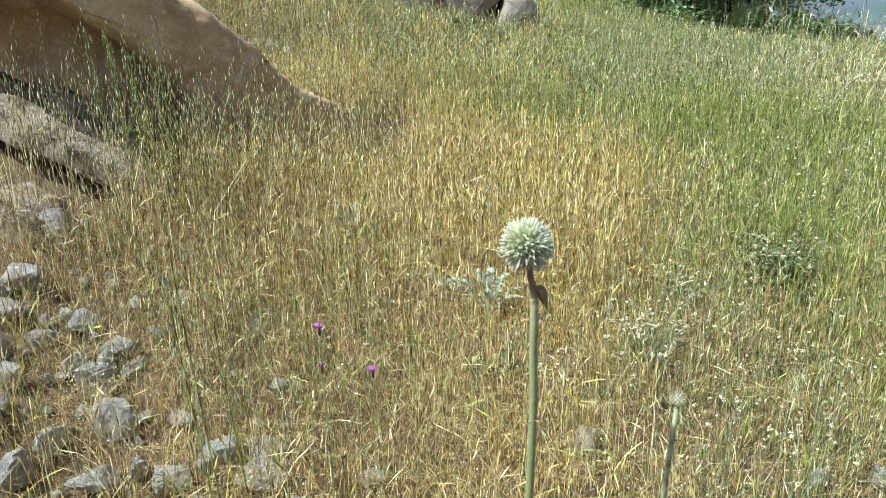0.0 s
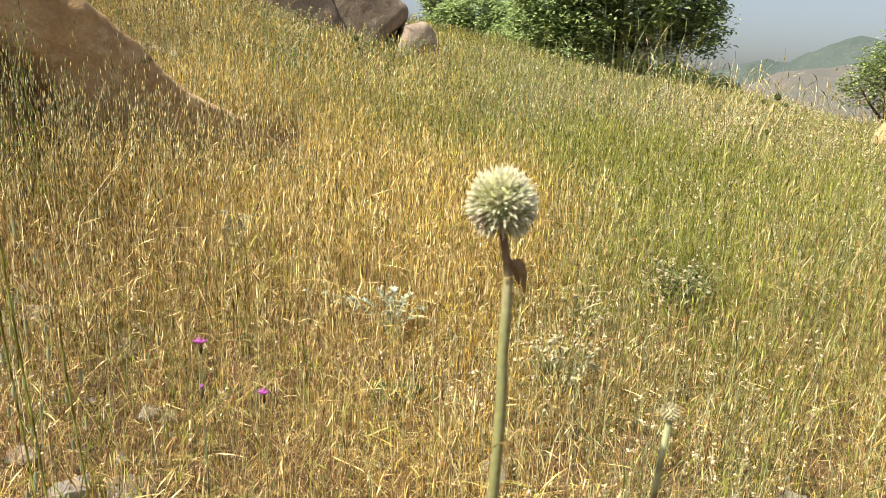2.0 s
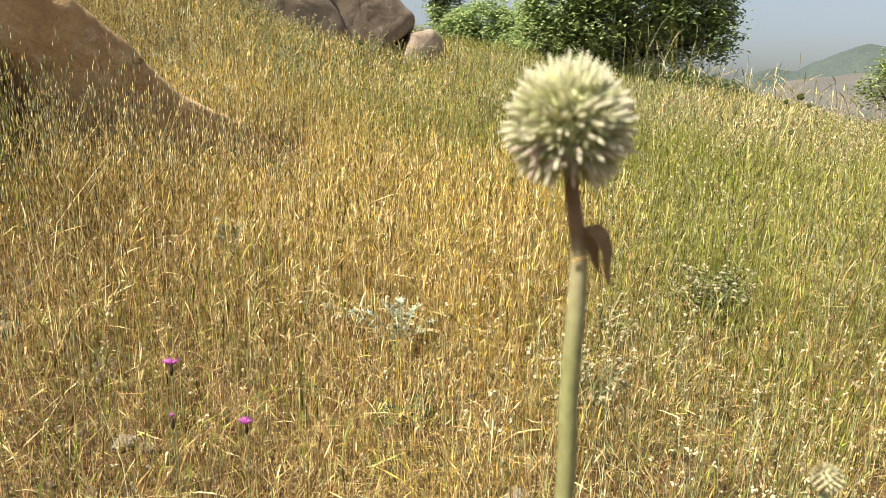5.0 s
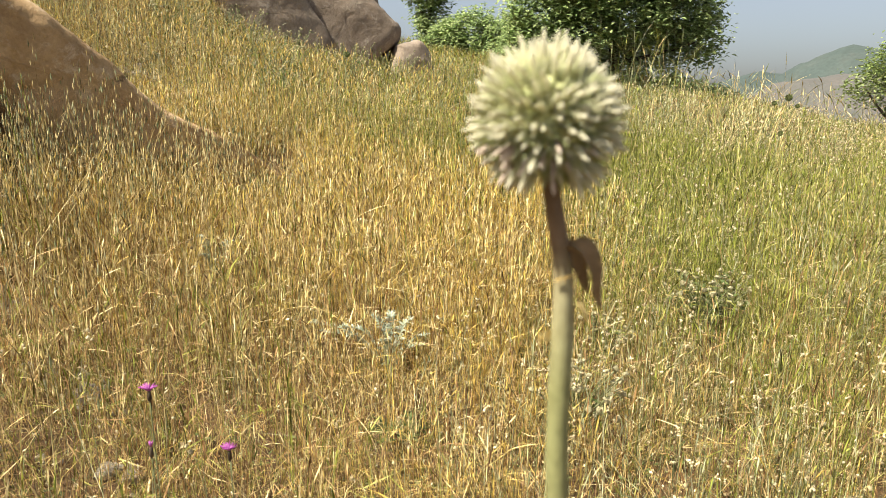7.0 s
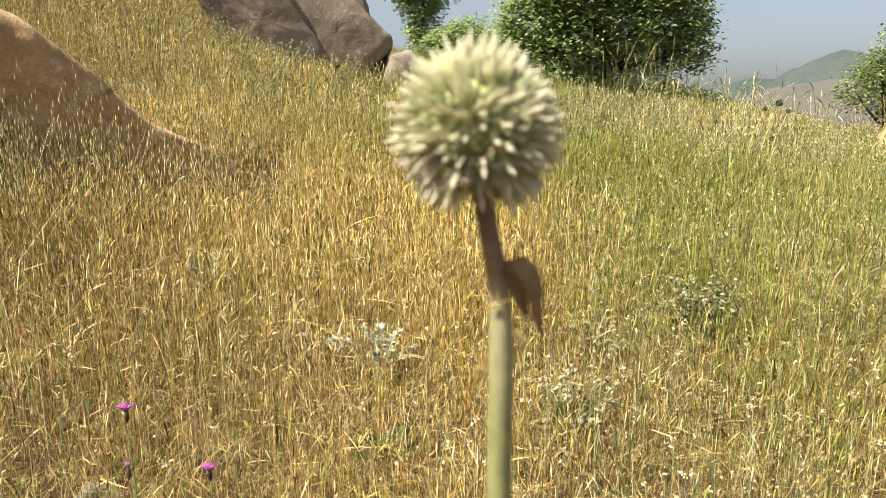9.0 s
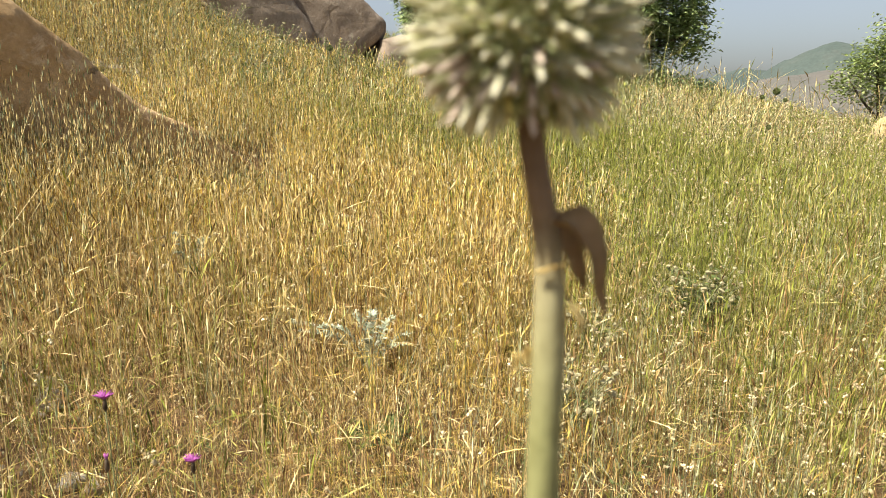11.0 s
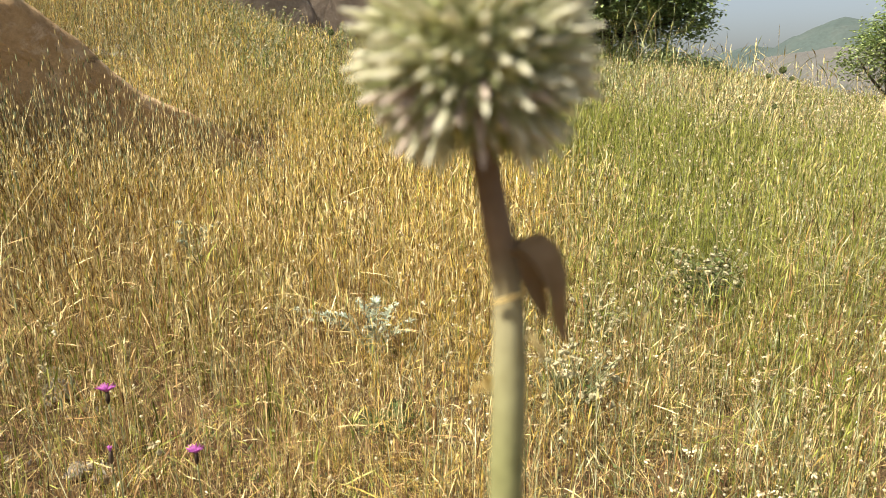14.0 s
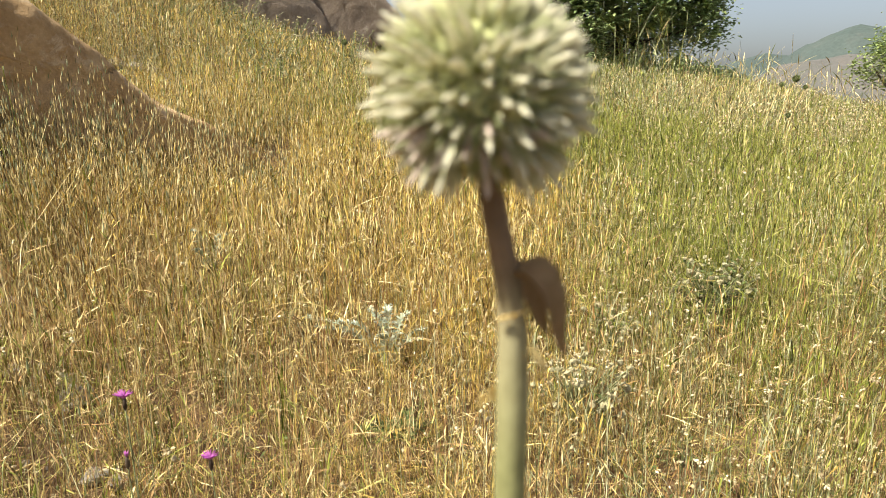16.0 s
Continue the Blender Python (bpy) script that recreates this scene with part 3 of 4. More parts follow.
# ---- trees and shrubs ----
def tree(name, place, lobes, trunk, leaf, count, material, label, category, bark=BARK, clump=0.22):
    """lobes: (x, y, z, radius) of the crown about the foot. trunk: rows of limbs, each (points, first radius, last radius)."""
    root = thing(name, place, label, category)
    bm = bmesh.new()
    for points, r0, r1 in trunk:
        line = curve_points(points, 4)
        tube(bm, line, [r0 + (r1 - r0) * i / (len(line) - 1) for i in range(len(line))], 8)
    part("trunk", bm, bark, root, "dark bare trunk and limbs")
    shares = np.array([r ** 2 for *_, r in lobes])
    pieces = []
    for (cx, cy, cz, r), share in zip(lobes, shares / shares.sum()):
        n = max(6, int(count * share / 26))
        way = rng.normal(size=(n, 3))
        way /= np.linalg.norm(way, axis=1)[:, None]
        hub = np.array((cx, cy, cz)) + way * (r * rng.uniform(0.45, 1.06, n) ** 0.6)[:, None] * np.array((1, 1, 0.9))
        spots = np.repeat(hub, 26, 0) + rng.normal(0, clump * 0.5, (n * 26, 3)) * np.array((1, 1, 0.75))
        pieces.append((*leaves(spots, leaf * rng.uniform(0.6, 1.25, len(spots)), 0.55), 0))
    v, f, m = gather(pieces)
    sheet("crown", v, f, [material], m, root)
    return root


def build_trees():
    z = float(height(2.9, 13.4)) - 0.05
    limbs = [([(0, 0, 0), (0.05, 0, 0.7), (-0.1, 0.1, 1.5), (-0.15, 0, 2.6)], 0.13, 0.03), ([(0.05, 0, 0.4), (0.5, 0.1, 1.1), (0.9, 0, 2.0)], 0.08, 0.02),
             ([(0, 0, 0.3), (-0.5, -0.1, 1.0), (-1.1, 0, 1.8)], 0.08, 0.02), ([(0.3, 0, 0), (0.4, -0.1, 0.9), (0.5, 0, 1.9)], 0.07, 0.02), ([(0.05, 0, 0.6), (0.9, -0.1, 0.8), (1.5, -0.2, 1.0)], 0.05, 0.015)]
    lobes = [(-1.3, 0, 1.5, 0.75), (-0.7, -0.3, 2.2, 0.95), (0.1, 0, 2.7, 1.0), (0.8, -0.1, 2.2, 0.85), (1.3, 0, 1.6, 0.65), (1.5, -0.1, 1.05, 0.5), (-0.6, -0.4, 1.2, 0.7), (0.3, -0.2, 1.5, 0.75),
             (-1.5, -0.1, 0.75, 0.55), (-0.9, -0.4, 0.5, 0.5), (0.9, 0.3, 0.9, 0.45), (-0.1, 0.3, 0.75, 0.5), (0.4, 0, 3.2, 0.8)]
    tree("oak_tree", (2.9, 13.4, z), lobes, limbs, 0.06, 56000, OAK, "broad green oak with dense leaves and dark trunks", "tree", clump=0.27)
    z = float(height(5.0, 13.2))
    tree("bush", (5.0, 13.2, z), [(0, 0, 0.25, 0.2), (0.15, 0, 0.2, 0.16), (-0.2, 0, 0.2, 0.14)], [([(0, 0, 0), (0.05, 0, 0.2), (0.1, 0, 0.35)], 0.015, 0.006)], 0.06, 900, OAK, "small dark green oak bush at the meadow's edge", "bush", clump=0.1)
    z = float(height(-0.75, 16.4)) - 0.05
    tree("oak_tree", (-0.75, 16.4, z), [(-0.05, 0, 1.55, 0.5), (0.3, 0, 1.85, 0.5), (-0.35, 0, 1.95, 0.45), (0.15, 0, 2.4, 0.7), (0.1, 0, 0.95, 0.42), (0.0, 0, 0.6, 0.3)],
         [([(0, 0, 0), (-0.03, 0, 0.6), (0.05, 0, 1.3), (0.1, 0, 2.2)], 0.08, 0.03), ([(0, 0, 0.8), (-0.25, 0, 1.3), (-0.35, 0, 1.9)], 0.05, 0.015)], 0.058, 12000, OAK, "slender oak tree with a narrow green crown", "tree")
    for x, y, r, n in ((0.3, 15.2, 0.62, 3600), (0.95, 14.8, 0.52, 2800), (1.35, 14.2, 0.6, 3000), (-0.3, 15.4, 0.4, 1700), (1.7, 13.0, 0.34, 1500), (2.3, 12.9, 0.3, 1300), (3.1, 12.9, 0.34, 1500), (3.9, 12.9, 0.3, 1300), (4.5, 13.0, 0.26, 1000)):
        z = float(height(x, y))
        tree("bush", (x, y, z), [(0, 0, r * 0.9, r), (r * 0.6, 0, r * 0.6, r * 0.7), (-r * 0.7, 0, r * 0.55, r * 0.65)], [([(0, 0, 0), (0.02, 0, r * 0.6), (0.1, 0, r * 1.2)], 0.03, 0.01), ([(0, 0, 0.05), (-0.1, 0, r * 0.6)], 0.02, 0.008)],
             0.056, int(n * 1.4), OAK, "green oak bush along the meadow's crest", "bush", clump=0.18)
    z = float(height(5.75, 9.0)) + 0.12
    tree("shrub", (5.75, 9.0, z), [(-0.35, 0, 0.75, 0.33), (0.1, 0, 0.85, 0.5), (-0.25, 0, 1.1, 0.25), (0.5, 0, 1.0, 0.6), (0.0, 0, 1.4, 0.22), (0.4, 0, 1.65, 0.3)],
         [([(0, 0, 0), (-0.1, 0, 0.5), (-0.2, 0, 1.1)], 0.04, 0.012), ([(0, 0, 0), (0.2, 0, 0.7), (0.4, 0, 1.5)], 0.04, 0.012), ([(0, 0, 0.2), (-0.3, 0, 0.5), (-0.5, 0, 0.75)], 0.025, 0.008)], 0.032, 9500, SHRUB, "grey-green shrub with small leaves above a rock", "shrub", clump=0.16)


# ---- meadow ----
EAR = ((0.0, 1.0), (0.45, 0.85), (0.8, 0.6), (0.84, 1.7), (0.92, 2.2), (1.0, 0.2))
BLADE = ((0.0, 1.0), (0.5, 0.9), (1.0, 0.1))
STALK = ((0.0, 1.0), (0.6, 0.8), (0.88, 0.7), (0.94, 2.2), (1.0, 0.3))


def build_meadow():
    dry, green, pale, rusty, grey = [], [], [], [], []
    zones = ((47000, 0.6, 2.6, True, 0.0017), (70000, 2.6, 5.0, False, 0.0023), (84000, 5.0, 9.2, False, 0.0038), (40000, 9.2, 15.6, False, 0.0066))
    for n, y0, y1, near, wide in zones:
        x, y = scatter(n, y0, y1, side=1.05 if near else 0.7, tufts=True)
        g = green_share(x, y)
        sparse = smoothstep(1.7, 1.0, y) * 0.55 + 0.12 * smoothstep(-0.7, -1.2, x) * smoothstep(2.1, 1.4, y)
        sparse = np.maximum(sparse, 0.5 * (waves(2.7 * x + 1, 2.7 * y) > 0.42) + 0.15 * (waves(1.1 * x, 1.3 * y + 2) > 0.3) * smoothstep(-0.15, -0.35, x / np.maximum(y, 1)))
        keep = rng.uniform(0, 1, len(x)) > sparse
        x, y, g = x[keep], y[keep], g[keep]
        tall = rng.normal(0.31, 0.055, len(x)).clip(0.12, 0.5) * (1 + 0.22 * waves(0.8 * x, 0.8 * y)) * (0.62 + 0.38 * smoothstep(1.5, 2.3, y)) * (1 - 0.25 * smoothstep(8, 11, y)) * low_growth(x, y)
        lean = np.abs(rng.normal(0.0, 0.09 if y1 < 5.5 else 0.14, len(x))).clip(0, 0.5) + rng.uniform(0.15, 0.6, len(x)) * (rng.uniform(0, 1, len(x)) < (0.34 if y1 < 3 else 0.24))
        width = wide * rng.uniform(0.6, 1.3, len(x))
        pick = rng.uniform(0, 1, len(x))
        is_green = (pick < g) & ~((rng.uniform(0, 1, len(x)) < 0.3 * smoothstep(4.2, 6, y)))
        other = rng.uniform(0, 1, len(x))
        is_pale = ~is_green & (other < 0.28 + 0.14 * smoothstep(0.0, -0.25, x / np.maximum(y, 1)) * smoothstep(5.0, 3.5, y) - 0.14 * smoothstep(4, 6, y) * smoothstep(-0.2, 0.0, x / np.maximum(y, 1)) + 0.26 * smoothstep(0.15, 0.4, x / np.maximum(y, 1)) * smoothstep(2.5, 4, y) * smoothstep(9, 7, y) + 0.2 * smoothstep(-0.2, -0.5, x / np.maximum(y, 1)) * smoothstep(4.5, 3, y))
        is_rusty = ~is_green & (other > (0.88 if near else 0.93) - (0.12 + 0.16 * smoothstep(0.2, 0.5, x)) * smoothstep(2.8, 2.0, y) - 0.08 * smoothstep(0.0, -0.3, x) * smoothstep(4.0, 3.0, y) - 0.04 * smoothstep(3.6, 5, y) - 0.46 * smoothstep(-0.2, -0.7, x) * smoothstep(1.9, 1.2, y))
        is_grey = ~is_green & ~is_pale & ~is_rusty & (rng.uniform(0, 1, len(x)) < 0.12 - 0.1 * smoothstep(0.1, -0.1, x) + (0.6 - 0.12 * smoothstep(-0.05, -0.2, x / np.maximum(y, 1))) * smoothstep(3.4, 5.2, y) + 0.3 * smoothstep(2.6, 4.5, y) * smoothstep(-0.1, 0.15, x / np.maximum(y, 1)) + 0.6 * smoothstep(0.1, 0.35, x / np.maximum(y, 1)))
        for mask, store in ((is_grey, grey), (is_green, green), (is_pale, pale), (is_rusty, rusty), (~is_green & ~is_pale & ~is_rusty & ~is_grey, dry)):
            eared = mask & (rng.uniform(0, 1, len(x)) < 0.6)
            plain = mask & ~eared
            for m, profile in ((eared, EAR if y1 < 3 else STALK), (plain, BLADE)):
                v, f, _ = blades(x[m], y[m], tall[m] * (0.85 if profile is BLADE else 1.0), width[m] * (1.1 if profile is BLADE else 1.0), lean[m] * (1.8 if profile is BLADE else 1.0), profile)
                store.append((v, f, 0))
    # the thick golden stand before the boulder
    x, y = scatter(30000, 1.5, 4.2, tufts=True)
    keep = (x < 0.12 * y) & (((x + 0.22) / 0.33) ** 2 + ((y - 1.72) / 0.32) ** 2 > 1) & (rng.uniform(0, 1, len(x)) < 0.75 * smoothstep(1.5, 2.0, y) * smoothstep(4.2, 3.2, y))
    x, y = x[keep], y[keep]
    tall = rng.normal(0.27, 0.05, len(x)).clip(0.12, 0.42) * (0.65 + 0.35 * smoothstep(1.6, 2.3, y)) * low_growth(x, y)
    cut = np.arange(len(x)) % 5 < 2
    for store, mask in ((dry, cut), (pale, ~cut)):
        v, f, _ = blades(x[mask], y[mask], tall[mask], rng.uniform(0.0017, 0.0036, mask.sum()), np.abs(rng.normal(0.0, 0.12, mask.sum())), STALK)
        store.append((v, f, 0))
    # and on either side of what the path looks over
    x, y = rng.uniform(-9, 10, 30000), rng.uniform(-6, 13, 30000)
    keep = ((np.abs(x) > 0.72 * y + 0.9) | (y < 0.4)) & (np.hypot(x, y) > 4) & clear(x, y)
    x, y = x[keep], y[keep]
    grow = rng.uniform(0, 1, len(x)) < green_share(x, np.maximum(y, 0.6))
    for store, mask in ((green, grow), (dry, ~grow)):
        v, f, _ = blades(x[mask], y[mask], rng.normal(0.29, 0.05, mask.sum()).clip(0.12, 0.42), rng.uniform(0.008, 0.018, mask.sum()), np.abs(rng.normal(0.2, 0.15, mask.sum())), BLADE)
        store.append((v, f, 0))
    # the meadow goes on round and behind the path
    x, y = rng.uniform(-4, 4, 9000), rng.uniform(-4, 0.75, 9000)
    keep = np.hypot(x, y) > 0.12
    x, y = x[keep], y[keep]
    for store, share in ((dry, slice(0, 5000)), (green, slice(5000, 7200)), (pale, slice(7200, None))):
        n = len(x[share])
        v, f, _ = blades(x[share], y[share], rng.normal(0.27, 0.05, n).clip(0.1, 0.42), rng.uniform(0.0015, 0.003, n), np.abs(rng.normal(0.08, 0.1, n)), STALK)
        store.append((v, f, 0))
    for name, store, material, label in (("dry_grass", dry, STRAW, "golden dry grass stalks with thin ears"), ("green_grass", green, GREEN, "yellow-green grass stalks still fresh"),
                                         ("bleached_grass", pale, PALE, "bleached cream straw stalks"), ("rusty_grass", rusty, RUSTY, "reddish-brown dry grass stalks"), ("greyish_grass", grey, OAT, "grey-green half-dry grass stalks")):
        v, f, m = gather(store)
        tagged(sheet(name, v, f, [material], m), label, "grass", kind="stuff")

    # fallen straw over the soil
    x, y = scatter(21000, 0.45, 4.4, side=1.2)
    keep = rng.uniform(0, 1, len(x)) > 0.5 * smoothstep(-0.2, 0.1, x) * smoothstep(2.0, 1.6, y)
    x, y = x[keep], y[keep]
    v, f, _ = blades(x, y, rng.uniform(0.05, 0.2, len(x)), rng.uniform(0.001, 0.0022, len(x)), rng.uniform(0.8, 1.3, len(x)), BLADE, 0.0, base=0.004)
    tagged(sheet("straw_litter", v, f, [PALE, RUSTY], (np.arange(len(f)) % 7 > 1).astype(int)), "fallen bleached and brown straw lying on soil", "straw", kind="stuff")

    # a tangle of thin dead leaves and broken stalks fills the space under the ears
    tangle = []
    for n, y0, y1, wide, side in ((34000, 0.5, 2.6, 0.0012, 1.2), (24000, 2.6, 5.2, 0.0026, 0.8), (15000, 5.2, 9.4, 0.0042, 0.8)):
        x, y = scatter(n, y0, y1, side=side, tufts=True)
        keep = rng.uniform(0, 1, len(x)) < 0.45 + 0.55 * (waves(3.1 * x, 3.1 * y + 1) > -0.15)
        x, y = x[keep], y[keep]
        red = 0.16 + 0.16 * smoothstep(0.1, 0.5, x) * smoothstep(2.6, 1.9, y) + 0.38 * smoothstep(-0.2, -0.6, x) * smoothstep(1.8, 1.2, y)
        fresh = 0.15 + 0.6 * green_share(x, y)
        pick = rng.uniform(0, 1, len(x))
        kind = np.where(pick < red, 2, np.where(pick < red + (1 - red) * fresh, np.where(rng.uniform(0, 1, len(x)) < 0.5, 1, 3), np.where(rng.uniform(0, 1, len(x)) < 0.45, 4, 0)))
        rise = 0.08 + 0.1 * smoothstep(1.6, 2.6, y)
        for k in range(5):
            m = kind == k
            v, f, _ = blades(x[m], y[m], rng.uniform(0.05, 0.15, m.sum()), wide * rng.uniform(0.6, 1.3, m.sum()), rng.uniform(0.2, 1.3, m.sum()), BLADE, 0.25, base=rng.uniform(0.0, 1.0, m.sum()) ** 1.5 * rise[m])
            tangle.append((v, f, k))
    v, f, m = gather(tangle)
    tagged(sheet("tangled_straw", v, f, [STRAW, GREEN, RUSTY, OAT, PALE], m), "tangled dead grass leaves between the stalks", "straw", kind="stuff")

    # bits of ear, husk and broken leaf caught among the stalks, and slanting side leaves
    flecks = []
    for n, y0, y1, size, low, high in ((26000, 0.7, 2.6, 0.0032, 0.02, 0.24), (30000, 2.6, 5.2, 0.0046, 0.06, 0.3), (34000, 5.2, 9.4, 0.0068, 0.1, 0.31), (9000, 9.4, 15.4, 0.0105, 0.1, 0.24)):
        x, y = scatter(n, y0, y1, side=0.9)
        z = height(x, y) + rng.uniform(low, high, len(x)) * (0.65 + 0.35 * smoothstep(1.5, 2.3, y))
        v, f = leaves(np.stack([x, y, z], 1), size * rng.uniform(0.5, 1.5, len(x)), 0.0, 2.6)
        kind = np.where(rng.uniform(0, 1, len(x)) < (0.45 if y1 < 5.5 else 0.2) + 0.2 * smoothstep(0.1, 0.4, x / np.maximum(y, 1)), 0, np.where(rng.uniform(0, 1, len(x)) < (0.7 if y1 < 3 else 0.08), 1, 2))
        flecks.append((v, f, np.tile(kind, 2)))
    v, f, m = gather(flecks)
    tagged(sheet("husks", v, f, [CREAM, RUSTY, OAT], m), "pale husks and ear fragments caught in the grass", "straw", kind="stuff")
    pieces = []
    for n, y0, y1, wide in ((11000, 0.7, 2.6, 0.0015), (16000, 2.6, 5.2, 0.0026), (18000, 5.2, 9.4, 0.005)):
        x, y = scatter(n, y0, y1, side=0.9)
        open_spot = ((x + 0.22) / 0.3) ** 2 + ((y - 1.72) / 0.3) ** 2 > 1
        x, y = x[open_spot], y[open_spot]
        green = np.where(rng.uniform(0, 1, len(x)) < green_share(x, y), 1, np.where(rng.uniform(0, 1, len(x)) < 0.45 - 0.3 * smoothstep(3.5, 5.5, y), 2, np.where(rng.uniform(0, 1, len(x)) < smoothstep(3.2, 5.2, y), 3, 0)))
        for k in (0, 1, 2, 3):
            m = green == k
            v, f, _ = blades(x[m], y[m], rng.uniform(0.06, 0.16, m.sum()), wide * rng.uniform(0.6, 1.2, m.sum()), rng.uniform(0.35, 1.0, m.sum()), BLADE, 0.3, base=rng.uniform(0.02, 0.14, m.sum()) * (0.6 + 0.4 * smoothstep(1.5, 2.3, y[m])))
            pieces.append((v, f, k))
    v, f, m = gather(pieces)
    tagged(sheet("slanting_grass_leaves", v, f, [STRAW, GREEN, RUSTY, OAT], m), "thin slanting grass leaves, dry and green", "grass", kind="stuff")

    # low leafy herbs, thickened in front to stand in for shadow under the stalks
    x, y = scatter(4600, 0.7, 3.4)
    keep = rng.uniform(0, 1, len(x)) < 0.2 + 0.6 * smoothstep(-0.5, 0.3, x) * smoothstep(2.4, 1.5, y)
    x, y = x[keep], y[keep]
    hubs = np.stack([x, y, height(x, y) + 0.03], 1)
    spots = np.repeat(hubs, 9, 0) + rng.normal(0, 0.024, (len(hubs) * 9, 3))
    v, f = leaves(spots, rng.uniform(0.004, 0.01, len(spots)), 0.2, 2.6)
    tagged(sheet("low_herbs", v, f, [HERB]), "low dark green herbs between the grass stalks", "herb", kind="stuff")

    # small cream heads on thin stems
    pieces, tris = [], []
    for n, y0, y1, size in ((9000, 0.8, 2.8, 0.006), (17000, 2.6, 5.5, 0.0072), (17000, 5.2, 9.5, 0.0105)):
        x, y = scatter(n, y0, y1)
        share = (0.12 + 0.5 * smoothstep(0.02, 0.55, x / np.maximum(y, 1)) * (0.4 + 0.6 * smoothstep(1.6, 3, y))) * (0.35 + 1.3 * (waves(2.3 * x, 2.3 * y) > 0.1)) + 0.45 * np.exp(-((x - 0.3) / 0.45) ** 2 - ((y - 1.5) / 0.35) ** 2)
        keep = rng.uniform(0, 1, len(x)) < share
        x, y = x[keep], y[keep]
        v, f, tips = blades(x, y, rng.normal(0.3, 0.06, len(x)).clip(0.12, 0.45), np.full(len(x), size * 0.35), np.abs(rng.normal(0.1, 0.1, len(x))), BLADE)
        pieces.append((v, f, 1))
        size = size * (0.45 + 0.85 * rng.uniform(0, 1, len(x)) ** 2)
        if y1 < 3:
            # ragged heads of small bracts, with a round heart
            spots = np.repeat(tips, 7, 0) + rng.normal(0, 1, (7 * len(x), 3)) * np.repeat(size, 7)[:, None] * 0.45
            v, f = leaves(spots, np.repeat(size, 7) * rng.uniform(0.5, 1.0, 7 * len(x)), 0.0, 1.6)
            tris.append((v, f, np.zeros(len(f), int)))
        v, f = knobs(tips, size * (0.6 if y1 < 3 else 1.0), 0.9, False)
        pieces.append((v, f, 0))
        # side heads a little lower on the stem
        low = rng.uniform(0, 1, len(x)) < 0.5
        spots = tips[low] + np.stack([rng.normal(0, 0.012, low.sum()), rng.normal(0, 0.012, low.sum()), -rng.uniform(0.015, 0.05, low.sum())], 1)
        v, f = knobs(spots, size[low] * 0.85, 0.9, False)
        pieces.append((v, f, 0))
    v, f, m = gather(pieces)
    tagged(sheet("cream_meadow_flowers", v, f, [CREAM, OAT], m), "small cream seed heads on thin stems in the grass", "flower", kind="stuff")
    v, f, m = gather(tris)
    tagged(sheet("seed_bracts", v, f, [CREAM], m), "ragged cream bracts round the seed heads", "flower", kind="stuff")

    # wild oats before the tan boulder, with hanging spikelets
    pieces = []
    n = 680
    s, d = rng.uniform(0.3, 2.2, n), rng.uniform(0.03, 0.8, n)
    x, y = -1.05 - 0.65 * s + 0.76 * d, 3.55 - 0.76 * s - 0.65 * d
    x2, y2 = scatter(700, 1.0, 3.0)
    far = x2 < -0.42 * y2 - 0.25
    x, y = np.r_[x, x2[far]], np.r_[y, y2[far]]
    lean = np.abs(rng.normal(0.1, 0.1, len(x)))
    head = rng.uniform(0, 2 * np.pi, len(x))
    v, f, tips = blades(x, y, rng.normal(0.46, 0.1, len(x)).clip(0.2, 0.75), np.full(len(x), 0.0026), lean, BLADE, heading=head)
    pieces.append((v, f, 0))
    for k in range(5):
        drop = tips - np.stack([0.012 * np.cos(head + k * 2.1) + 0.02 * k * np.cos(head) * lean, 0.012 * np.sin(head + k * 2.1) + 0.02 * k * np.sin(head) * lean, np.full(len(x), 0.022 * k)], 1)
        v, f = knobs(drop, np.full(len(x), 0.0024), 6.0, False)
        pieces.append((v, f, k % 2))
    v, f, m = gather(pieces)
    tagged(sheet("wild_oats", v, f, [PALE, OAT], m), "grey-green wild oats with hanging pale spikelets", "grass", kind="stuff")

    # tall plumed grass before the oak and at the crest
    pieces = []
    for cx, cy, sx, sy, n, tall in ((3.3, 12.4, 0.5, 0.3, 90, 1.05), (3.0, 12.3, 0.25, 0.2, 14, 1.55), (2.4, 12.6, 0.8, 0.3, 150, 0.6), (4.2, 12.4, 0.5, 0.3, 110, 0.55), (5.0, 10.5, 1.1, 0.6, 240, 0.7), (6.2, 8.9, 0.7, 0.5, 200, 0.75)):
        x, y = rng.normal(cx, sx, n), rng.normal(cy, sy, n)
        v, f, tips = blades(x, y, rng.normal(tall, tall * 0.2, n).clip(0.2, 1.4), np.full(n, 0.007), np.abs(rng.normal(0.16, 0.12, n)), ((0, 1), (0.5, 0.8), (0.8, 0.6), (0.88, 2.4), (1.0, 0.3)), 0.4)
        pieces.append((v, f, np.repeat(rng.choice(3, n, p=(0.4, 0.12, 0.48) if cy > 12 else (0.35, 0.5, 0.15)), 4)))
    v, f, m = gather(pieces)
    tagged(sheet("tall_plume_grass", v, f, [OAT, PALE, GREEN], m), "tall pale and green plumed grass at the crest", "grass", kind="stuff")


